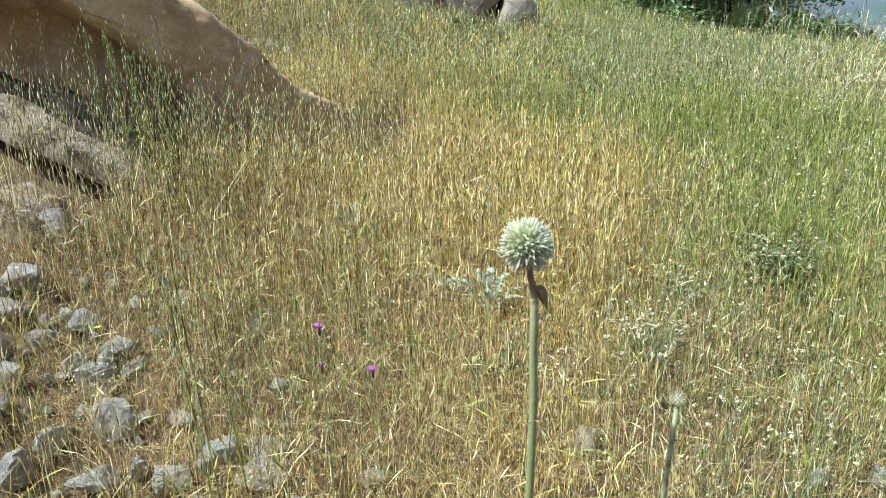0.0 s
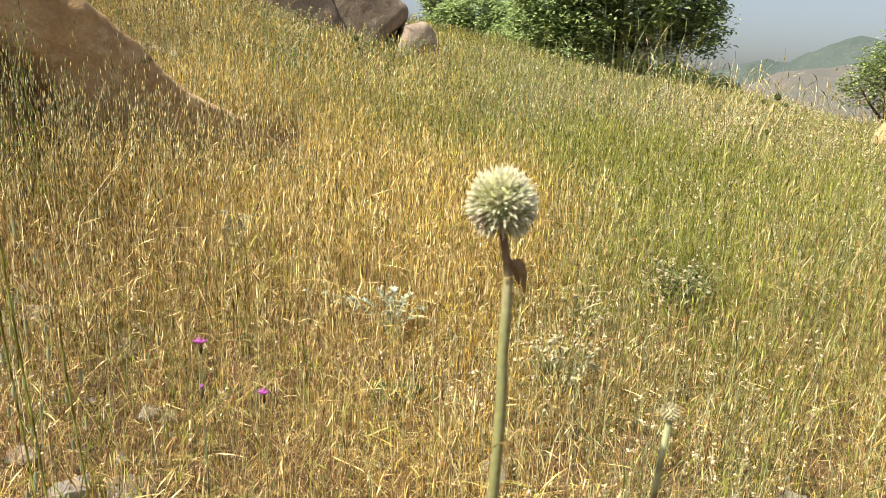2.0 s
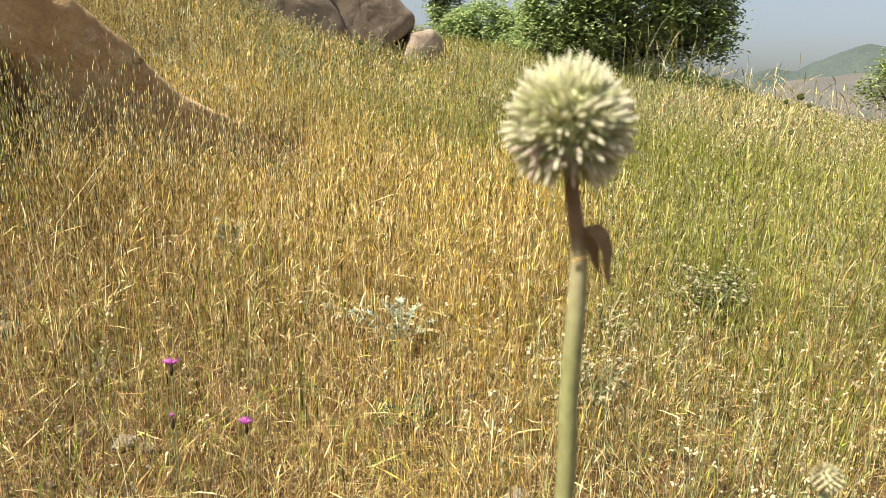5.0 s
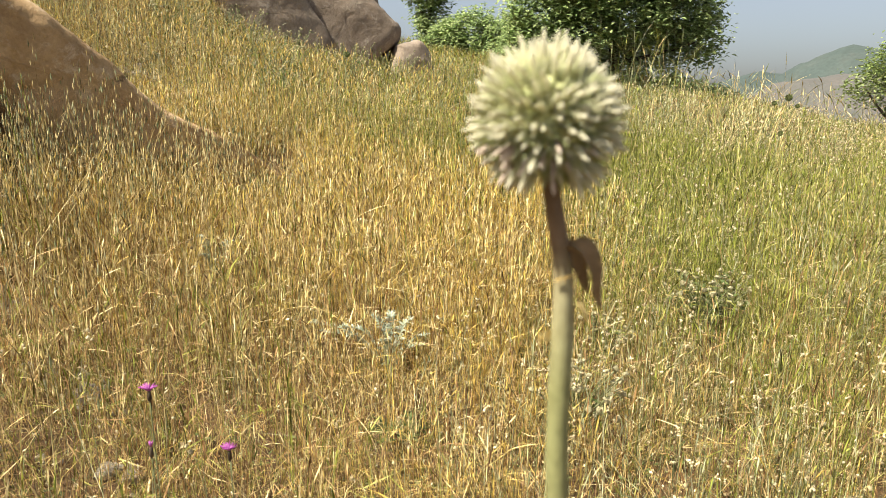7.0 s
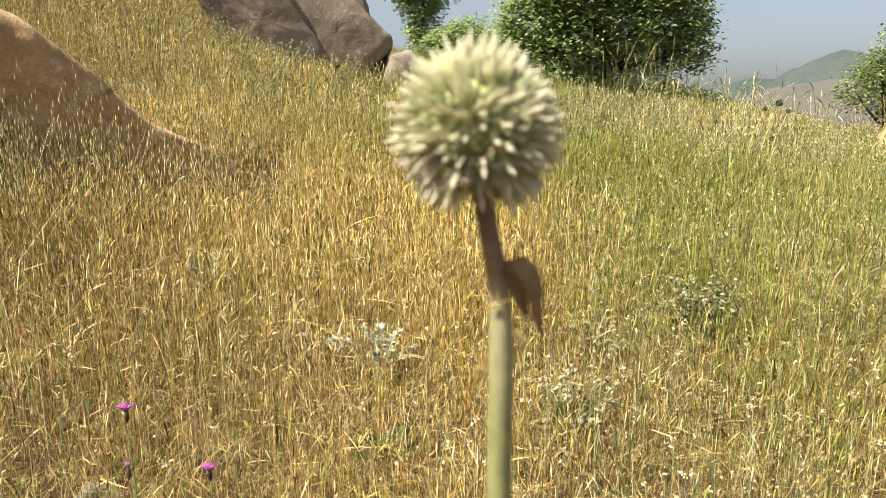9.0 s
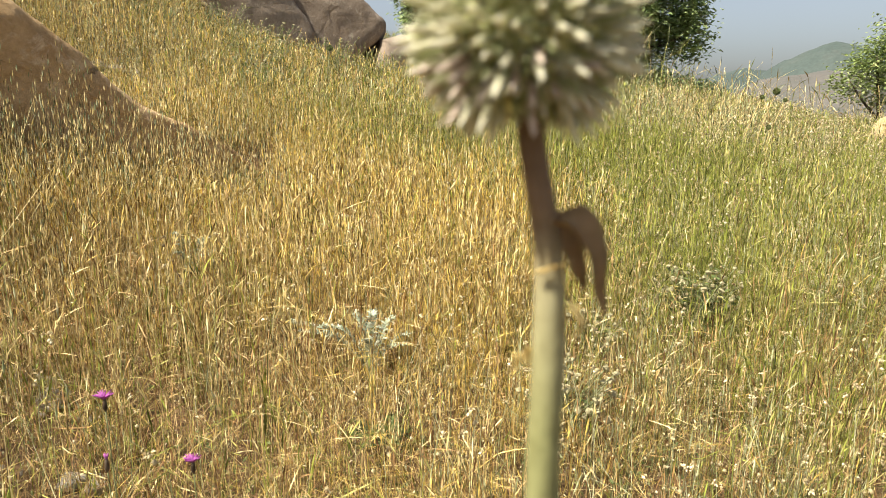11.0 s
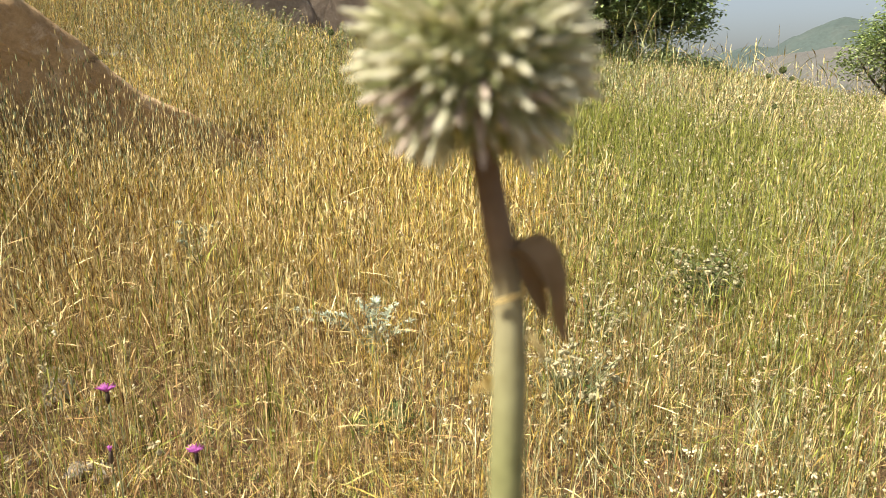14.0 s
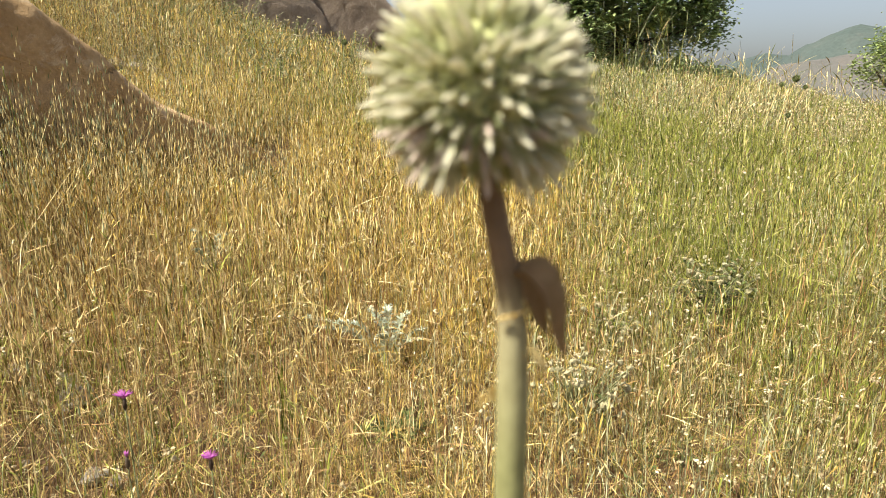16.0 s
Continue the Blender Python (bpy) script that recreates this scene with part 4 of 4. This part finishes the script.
# ---- plants that stand alone ----
def floret_mesh(k, material):
    bm = bmesh.new()
    rings = ((0.003, 0.0005), (0.010, 0.0008), (0.0155, 0.0011), (0.0195, 0.00118), (0.0232, 0.0009), (0.0256, 0.00045), (0.0268, 0.00015))
    bent = 0.0012 * math.sin(k * 2.3)
    tube(bm, [(bent * (z / 0.025) ** 2, 0.0007 * math.cos(k * 3.7) * (z / 0.025) ** 2, z) for z, _ in rings], [r for _, r in rings], 7)
    for j in range(3):
        a = 2.1 * j + k
        base = Vector((0.0014 * math.cos(a), 0.0014 * math.sin(a), 0.0185))
        tube(bm, [base, base + Vector((0.0012 * math.cos(a), 0.0012 * math.sin(a), 0.0062))], [0.0005, 0.0001], 4)
    me = bpy.data.meshes.new("floret")
    bm.to_mesh(me)
    bm.free()
    me.polygons.foreach_set("use_smooth", [True] * len(me.polygons))
    me.materials.append(material)
    return me


def withered_leaf(parent, name, spine, widths, material, label, turn=0.0, place=(0, 0, 0)):
    bm = bmesh.new()
    line = curve_points(spine, 5)
    rows = []
    for i, p in enumerate(line):
        t = i / (len(line) - 1)
        w = np.interp(t, np.linspace(0, 1, len(widths)), widths)
        fold = 0.35 * w
        wob = 0.12 * w * math.sin(9 * t)
        rows.append([bm.verts.new(p + Vector((o * 0.62 * w, o * w * 0.6, (fold if abs(o) > 0.4 else 0) + (0.3 * o * w) + wob * o))) for o in (-0.5, -0.25, 0, 0.25, 0.5)])
    for a, b in zip(rows, rows[1:]):
        for k in range(4):
            bm.faces.new((a[k], a[k + 1], b[k + 1], b[k]))
    bmesh.ops.solidify(bm, geom=bm.faces[:], thickness=0.0007)
    bmesh.ops.recalc_face_normals(bm, faces=bm.faces)
    ob = part(name, bm, material, parent, label)
    ob.matrix_local = pose(*place, 0, 0, turn)
    return ob


def build_thistle():
    root = thing("globe_thistle", (-0.012, 0.0, float(height(-0.012, 0)) - 0.005), "tall globe thistle with one round cream-green flower head", "thistle")
    z0 = root.location.z
    foot = Vector((-0.012, 0.0, z0))
    line = curve_points([Vector(p) - foot for p in ((-0.012, 0, z0), (-0.004, 0, -0.2), (0.003, 0, 0.15), (0.0095, -0.002, 0.41), (0.0083, -0.001, 0.49), (0.0086, 0, 0.53), (0.0074, 0, 0.552), (0.0029, 0, 0.576), (0.0, 0, 0.6))], 6)
    radii = [float(np.interp(p.z + z0, (z0, 0.0, 0.41, 0.53, 0.545, 0.56, 0.578, 0.6), (0.0052, 0.0048, 0.0042, 0.0039, 0.0034, 0.0031, 0.0029, 0.003))) for p in line]
    bm = bmesh.new()
    tube(bm, line, radii, 16, 0.03)
    stem = part("stem", bm, STEM, root, "pale green ridged stem, brown below the head")
    # the stem's colour runs along its own height
    stem.data.transform(Matrix.Translation((0, 0, z0)))
    stem.location.z = -z0

    bm = bmesh.new()
    bmesh.ops.create_icosphere(bm, subdivisions=3, radius=0.0182)
    for p in bm.verts:
        p.co *= 1 + 0.05 * noise.noise(p.co * 900)
    head = part("flower_head", bm, HEAD_CORE, root, "round spiky cream-green flower head")
    head.location = Vector((0, 0, 0.6)) - foot
    tilt = Euler((radians(-8), radians(-5), 0)).to_matrix()
    fresh, brown = [floret_mesh(k, FLORET) for k in range(5)], [floret_mesh(k + 9, FLORET_BROWN) for k in range(3)]
    n = 300
    for i in range(n):
        z = 1 - 2 * (i + 0.5) / n
        a = i * 2.399963
        way = tilt @ Vector((math.sqrt(1 - z * z) * math.cos(a), math.sqrt(1 - z * z) * math.sin(a), z))
        if way.z < -0.93:
            continue
        way = (way + Vector(rng.normal(0, 0.055, 3))).normalized()
        old = way.z < -0.35 and rng.uniform() < 0.5
        ob = new("floret", (brown if old else fresh)[int(rng.integers(3 if old else 5))])
        ob.parent = head
        size = rng.uniform(0.9, 1.1) * (0.95 if old else 1.0)
        ob.matrix_local = way.to_track_quat("Z", "Y").to_matrix().to_4x4() @ pose(0, 0, 0, 0, 0, rng.uniform(0, 360)) @ Matrix.Diagonal((1.0, 1.0, size, 1))
    bm = bmesh.new()
    for i in range(1100):
        way = Vector(rng.normal(size=3)).normalized()
        if way.z > -0.9:
            side = Vector(rng.normal(0, 0.0012, 3))
            tube(bm, [way * 0.009, way * 0.017 + side * 0.6, way * rng.uniform(0.021, 0.0248) + side], [0.0006, 0.0009, 0.0002], 5)
    tagged(part("bristle_coat", bm, FLORET, head, "fine pale bristles between the florets"), kind="stuff")
    top = Vector((0.0072, 0, 0.557)) - foot
    withered_leaf(root, "withered_leaf", [(0, -0.001, 0), (0.005, -0.002, 0.0005), (0.009, -0.003, -0.0035), (0.0115, -0.003, -0.0095), (0.0122, -0.002, -0.0155), (0.0142, 0, -0.0215)], (0.003, 0.0075, 0.0095, 0.008, 0.0055, 0.001), WITHERED, "curled brown withered leaf", 0, top)
    withered_leaf(root, "withered_leaf", [(0.001, 0.001, 0.001), (0.0045, 0.002, -0.004), (0.007, 0.002, -0.010), (0.0095, 0.001, -0.0155)], (0.004, 0.009, 0.008, 0.002), WITHERED, "crumpled brown withered leaf", 0, top)
    withered_leaf(root, "bract", [(-0.003, -0.004, -0.0105), (0.001, -0.005, -0.009), (0.005, -0.004, -0.008)], (0.0012, 0.0016, 0.0008), PALE, "dry cream bract", 0, top)
    withered_leaf(root, "bract", [(0.005, -0.003, -0.018), (0.0085, -0.004, -0.0235), (0.0055, -0.003, -0.026)], (0.002, 0.0028, 0.001), PALE, "dry cream bract", 0, top)
    withered_leaf(root, "bract", [(-0.003, 0, -0.033), (-0.0055, -0.001, -0.031), (-0.0065, -0.001, -0.035)], (0.0045, 0.004, 0.002), PALE, "dry cream bract", 0, top)
    withered_leaf(root, "bract", [(0.0, -0.004, -0.143), (0.007, -0.005, -0.139), (0.012, -0.004, -0.151)], (0.006, 0.006, 0.001), PALE, "dry cream bract", 0, top)


def small_thistle(place, radius, lean, label, material=SILVER, stem=OAT, thick=0.0035):
    """A younger thistle: a little spiky ball on a thin stem."""
    x, y, z = place
    fx, fy = x - lean, y + abs(lean) * 0.3
    root = thing("globe_thistle", (fx, fy, float(height(fx, fy))), label, "thistle", "small globe thistles")
    foot = root.location.copy()
    bm = bmesh.new()
    line = curve_points([(0, 0, 0), (lean * 0.3, 0, (z - foot.z) * 0.5), Vector(place) - foot], 6)
    tube(bm, line, [thick * (1.1 - 0.4 * i / len(line)) for i in range(len(line))], 8)
    part("stem", bm, stem, root)
    bm = bmesh.new()
    bmesh.ops.create_icosphere(bm, subdivisions=2, radius=radius * 0.72)
    n = 90
    for i in range(n):
        c = 1 - 2 * (i + 0.5) / n
        a = i * 2.399963
        way = Vector((math.sqrt(1 - c * c) * math.cos(a), math.sqrt(1 - c * c) * math.sin(a), c))
        tube(bm, [way * radius * 0.6, way * radius * 0.9, way * radius * rng.uniform(1.0, 1.12)], [radius * 0.1, radius * 0.1, radius * 0.02], 5)
    head = part("flower_head", bm, material, root, "small round spiky head")
    head.location = Vector(place) - foot


def purple_flower(place, open_petals=True):
    x, y, z = place
    root = thing("purple_flower", (x, y, float(height(x, y))), "slender meadow flower with pink-purple petals" if open_petals else "slender meadow flower in closed purple bud", "flower", "purple flowers")
    tall = z - root.location.z
    bm = bmesh.new()
    tube(bm, curve_points([(0.01, 0, 0), (0.004, 0.004, tall * 0.5), (0, 0, tall - 0.012)], 5), [0.0011] * 11, 6)
    part("stem", bm, OAT, root)
    bm = bmesh.new()
    tube(bm, [(0, 0, tall - 0.022), (0, 0, tall - 0.016), (0, 0, tall - 0.008), (0, 0, tall - 0.001)], [0.0012, 0.0036, 0.0032, 0.0022], 8)
    part("calyx", bm, BRACT, root, "dark narrow calyx")
    bm = bmesh.new()
    for k in range(16 if open_petals else 5):
        a = k * 2.4
        out = rng.uniform(0.5, 1.0) if open_petals else 0.2
        way = Vector((math.cos(a), math.sin(a), 0))
        p = Vector((0, 0, tall - 0.002))
        tube(bm, [p, p + way * 0.007 * out + Vector((0, 0, 0.006)), p + way * 0.017 * out + Vector((0, 0, 0.0105))], [0.001, 0.0018, 0.0005], 5)
    part("corolla", bm, PURPLE, root, "ragged pink-purple petals")


def yellow_flower(place):
    x, y, z = place
    root = thing("yellow_flower", (x, y, float(height(x, y))), "tiny bright yellow flower low in the grass", "flower", "yellow flowers")
    tall = z - root.location.z
    bm = bmesh.new()
    tube(bm, [(0.01, 0, 0), (0.003, 0, tall * 0.6), (0, 0, tall)], [0.001, 0.001, 0.0008], 5)
    part("stem", bm, GREEN, root)
    bm = bmesh.new()
    for k in range(10):
        a = k * 0.628
        way = Vector((math.cos(a), math.sin(a), 0.25))
        tube(bm, [Vector((0, 0, tall)), Vector((0, 0, tall)) + way * 0.006, Vector((0, 0, tall)) + way * 0.0105], [0.001, 0.0018, 0.0006], 5)
    part("corolla", bm, YELLOW, root, "bright yellow petals")


def silver_plant(place, arms, label, name="silver_thistle", material=SILVER, lobe=0.036):
    """A sprawling plant whose long leaves are cut into narrow spiny lobes."""
    x, y = place
    root = thing(name, (x, y, float(height(x, y))), label, "plant", "jagged-leaved plants")
    for way, reach, rise in arms:
        pts = curve_points([(0, 0, 0.02), (reach * 0.5 * math.cos(way), reach * 0.5 * math.sin(way), rise * 0.85), (reach * math.cos(way), reach * math.sin(way), rise)], 9)
        bm = bmesh.new()
        tube(bm, pts, [0.0032 * (1 - 0.7 * i / len(pts)) for i in range(len(pts))], 5)
        for i, p in enumerate(pts[3:]):
            t = i / (len(pts) - 4)
            ahead = (pts[min(i + 4, len(pts) - 1)] - pts[i + 2]).normalized()
            across = ahead.cross(Vector((0, 0, 1))).normalized()
            up = across.cross(ahead)
            for side in (-1, 1):
                for fork in (0.35, 0.95):
                    size = lobe * rng.uniform(0.6, 1.15) * (1.1 - 0.6 * t)
                    d = (across * side * math.sin(fork + 0.45) + ahead * math.cos(fork + 0.45) + up * rng.uniform(-0.15, 0.6)).normalized()
                    n = d.cross(up).normalized() * size * 0.14
                    mid = p + d * size * 0.55 + up * size * 0.08
                    corner = [bm.verts.new(c) for c in (p - n * 0.6, mid - n, p + d * size, mid + n, p + n * 0.6, mid + up * 0.0015)]
                    for a, b in zip(corner[:5], corner[1:5] + corner[:1]):
                        bm.faces.new((a, b, corner[5]))
        part("leaf_spray", bm, material, root, smooth=False)


SEED_HEADS = []


def seed_head_mesh(k):
    v, f = knobs(np.zeros((1, 3)), 1.0)
    me = bpy.data.meshes.new("seed_head")
    me.from_pydata([tuple(p) for p in v], [], [tuple(int(i) for i in q) for q in f])
    me.materials.append(HEAD_PALE)
    return me


def herb_clump(place, reach, stems, label, tall=1.25, leafy=1.0):
    """A bushy herb: many thin stems with leaves and round cream heads."""
    x, y = place
    root = thing("herb_clump", (x, y, float(height(x, y))), label, "herb", "bushy herbs")
    spots = []
    kinds = [seed_head_mesh(k) for k in range(3)] if not SEED_HEADS else SEED_HEADS
    SEED_HEADS[:] = kinds
    for _ in range(stems):
        a, out, up = rng.uniform(0, 6.28), reach * math.sqrt(rng.uniform(0.02, 1)), rng.uniform(0.5, 1.0) * reach * tall
        pts = curve_points([(0, 0, 0), (0.45 * out * math.cos(a), 0.45 * out * math.sin(a), 0.6 * up), (out * math.cos(a), out * math.sin(a), up)], 3)
        bm = bmesh.new()
        tube(bm, pts, [0.0016] * len(pts), 4)
        stem = part("stem", bm, OAT, root)
        head = new("seed_head", kinds[int(rng.integers(3))])
        head.parent = stem
        head.matrix_local = pose(*pts[-1], rng.uniform(-30, 30), rng.uniform(-30, 30), rng.uniform(0, 360)) @ Matrix.Scale(rng.uniform(0.007, 0.0125), 4)
        spots += [p + Vector(rng.normal(0, 0.012, 3)) for p in pts[2:]]
    spots = spots[: int(len(spots) * leafy)]
    v, f = leaves(np.array(spots), rng.uniform(0.008, 0.018, len(spots)), 0.1, 2.4)
    tagged(sheet("foliage", v, f, [HERB], None, root), kind="stuff")


def oat_stem(place, label):
    """A single tall oat with a loose head."""
    x, y, z = place
    root = thing("oat_plant", (x + 0.03, y + 0.02, float(height(x + 0.03, y + 0.02))), label, "grass", "tall oats")
    tip = Vector(place) - root.location
    bm = bmesh.new()
    line = curve_points([(0, 0, 0), (-0.01, 0, tip.z * 0.5), tip * 0.92, tip], 5)
    tube(bm, line, [0.0012] * len(line), 5)
    for k in range(2):
        a = rng.uniform(0, 6.28)
        h = rng.uniform(0.2, 0.5) * tip.z
        tube(bm, curve_points([(-0.01, 0, h), (0.04 * math.cos(a), 0.04 * math.sin(a), h + 0.07), (0.1 * math.cos(a), 0.1 * math.sin(a), h + 0.05)], 4), [0.0019, 0.0019, 0.0018, 0.0017, 0.0016, 0.0014, 0.0011, 0.0008, 0.0004], 4)
    part("stalk", bm, GREEN, root)
    for k in range(9):
        a, p = rng.uniform(0, 6.28), tip * (1 - 0.035 * k)
        v, f = knobs(np.zeros((1, 3)), rng.uniform(0.0016, 0.0024), 5.0)
        sheet("spikelet", v, f, [OAT], None, root).location = p + Vector((0.014 * math.cos(a), 0.014 * math.sin(a), -0.008))


def dry_twig(ends, thick, label):
    """A fallen dry stem lying in the grass, a little arched."""
    (x0, y0), (x1, y1), lift = ends
    a, c = Vector((x0, y0, float(height(x0, y0)) + 0.02)), Vector((x1, y1, float(height(x1, y1)) + 0.02))
    mid = (a + c) / 2 + Vector((0, 0, lift))
    bm = bmesh.new()
    line = curve_points([a, mid + Vector(rng.normal(0, 0.01, 3)), c], 8)
    tube(bm, line, [thick * (1 - 0.6 * i / len(line)) for i in range(len(line))], 6)
    for k in (5, 9, 12):
        d = Vector(rng.normal(0, 0.04, 3))
        tube(bm, [line[k], line[k] + d + Vector((0, 0, 0.02))], [thick * 0.5, thick * 0.15], 5)
    tagged(part("dry_twig", bm, PALE), label, "twig", "fallen twigs")


def build_single_plants():
    for ends in (((-0.8, 1.95), (-0.2, 1.85), 0.16), ((-0.62, 1.75), (-0.38, 1.6), 0.12), ((-0.45, 2.0), (-0.28, 1.7), 0.14), ((-1.15, 1.25), (-0.95, 1.15), 0.08),
                 ((0.55, 1.55), (0.95, 1.45), 0.07), ((0.75, 1.75), (1.05, 1.6), 0.06), ((-0.75, 1.05), (-0.5, 1.0), 0.05), ((1.9, 5.4), (2.4, 5.9), 0.2), ((2.2, 5.2), (1.8, 6.0), 0.2), ((2.6, 5.8), (2.0, 6.2), 0.2)):
        dry_twig(ends, 0.003, "bleached dry stem fallen across the grass")
    herb_clump((0.93, 2.3), 0.17, 80, "bushy green herb with round cream seed heads", 1.55)
    herb_clump((0.5, 2.05), 0.11, 26, "bushy herb with cream seed heads in dry grass", 1.8, 0.3)
    herb_clump((0.32, 1.6), 0.15, 46, "straggling herb with pale seed heads over bare soil", 1.6, 0.06)
    herb_clump((-1.0, 3.42), 0.1, 16, "dark green herb at the foot of the tan slab", 1.6)
    herb_clump((1.55, 2.5), 0.16, 40, "bushy green herb with round cream seed heads")
    herb_clump((-1.5, 5.2), 0.25, 50, "bushy green herb with round cream seed heads", 1.7)
    for x, y in ((-2.0, 6.5), (-2.3, 7.2), (-1.6, 6.0), (-1.75, 7.1), (-2.6, 6.2), (-0.7, 7.2)):
        herb_clump((x, y), 0.28, 45, "bushy green herb with round cream seed heads", 1.7)
    herb_clump((-1.15, 6.9), 0.3, 60, "bushy green herb with round cream seed heads", 1.7)
    for p in ((-0.5, 0.2, 0.52), (-0.53, 0.23, 0.43), (-0.47, 0.24, 0.4), (-1.0, 0.9, 0.3), (-1.2, 1.1, 0.35),
              (-1.79, 1.95, 0.94), (-1.75, 1.9, 0.85), (-1.71, 1.95, 0.92), (-1.74, 1.98, 0.77), (-1.68, 1.95, 0.79), (-1.57, 1.95, 0.68), (-1.63, 1.92, 0.85), (-1.46, 1.95, 0.65), (-1.5, 2.1, 0.7), *((-1.64 + rng.normal(0, 0.1), 1.86 + rng.normal(0, 0.06), rng.uniform(0.5, 0.92)) for _ in range(12))):
        oat_stem(p, "tall grey-green oat with a drooping head")
    build_thistle()
    small_thistle((0.16, 0.063, 0.418), 0.0085, 0.03, "young globe thistle with a small pale head", HEAD_PALE)
    yellow_flower((0.56, 1.8, -0.28))
    yellow_flower((-1.28, 1.0, 0.02))
    for p in ((2.44, 5.05, 0.70), (2.36, 5.1, 0.66), (2.56, 5.15, 0.64)):
        small_thistle(p, 0.028 if p[0] == 2.44 else 0.018, 0.12, "distant globe thistle with a dark dry head", HERB, PALE, 0.004)
    small_thistle((-0.86, 5.0, 0.98), 0.022, 0.05, "globe thistle with a green head among the grass", HERB, OAT)
    small_thistle((2.2, 4.6, 0.45), 0.018, 0.05, "globe thistle with a green head among the grass", HERB, OAT)
    purple_flower((-0.54, 0.83, 0.135))
    purple_flower((-0.41, 0.83, 0.03))
    purple_flower((-0.525, 0.79, 0.055), False)
    silver_plant((-0.23, 1.83), ((2.95, 0.27, 0.17), (3.2, 0.22, 0.16), (3.05, 0.15, 0.17), (0.3, 0.12, 0.14), (1.7, 0.08, 0.2), (2.3, 0.1, 0.19), (0.9, 0.09, 0.18), (5.9, 0.11, 0.13), (4.4, 0.07, 0.15)), "silvery spiny-leaved plant sprawling in dry grass", lobe=0.03)
    silver_plant((-0.16, 1.5), ((0.6, 0.09, 0.05), (2.4, 0.12, 0.05), (4.0, 0.09, 0.05), (3.2, 0.13, 0.06), (1.5, 0.08, 0.07)), "small dark green jagged-leaved plant low in grass", "leafy_plant", HERB)
    silver_plant((-0.93, 2.25), ((1.2, 0.1, 0.2), (2.6, 0.09, 0.22), (4.6, 0.1, 0.18), (0.2, 0.08, 0.16)), "upright grey-green plant among dry stalks")


build_ground()
build_hill("far_hill", "distant rounded green hill with summer haze in its colour", HILLSIDE, (236, 430), (105, 120), 40, 3.0, 1.35)
build_hill("far_ridge", "distant low green ridge with haze in its colour", HILLSIDE, (238, 560), (120, 90), 31, 8.0)
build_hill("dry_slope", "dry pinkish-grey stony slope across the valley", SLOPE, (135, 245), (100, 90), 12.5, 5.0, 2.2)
build_boulders()
build_stones()
build_trees()
build_single_plants()
build_meadow()
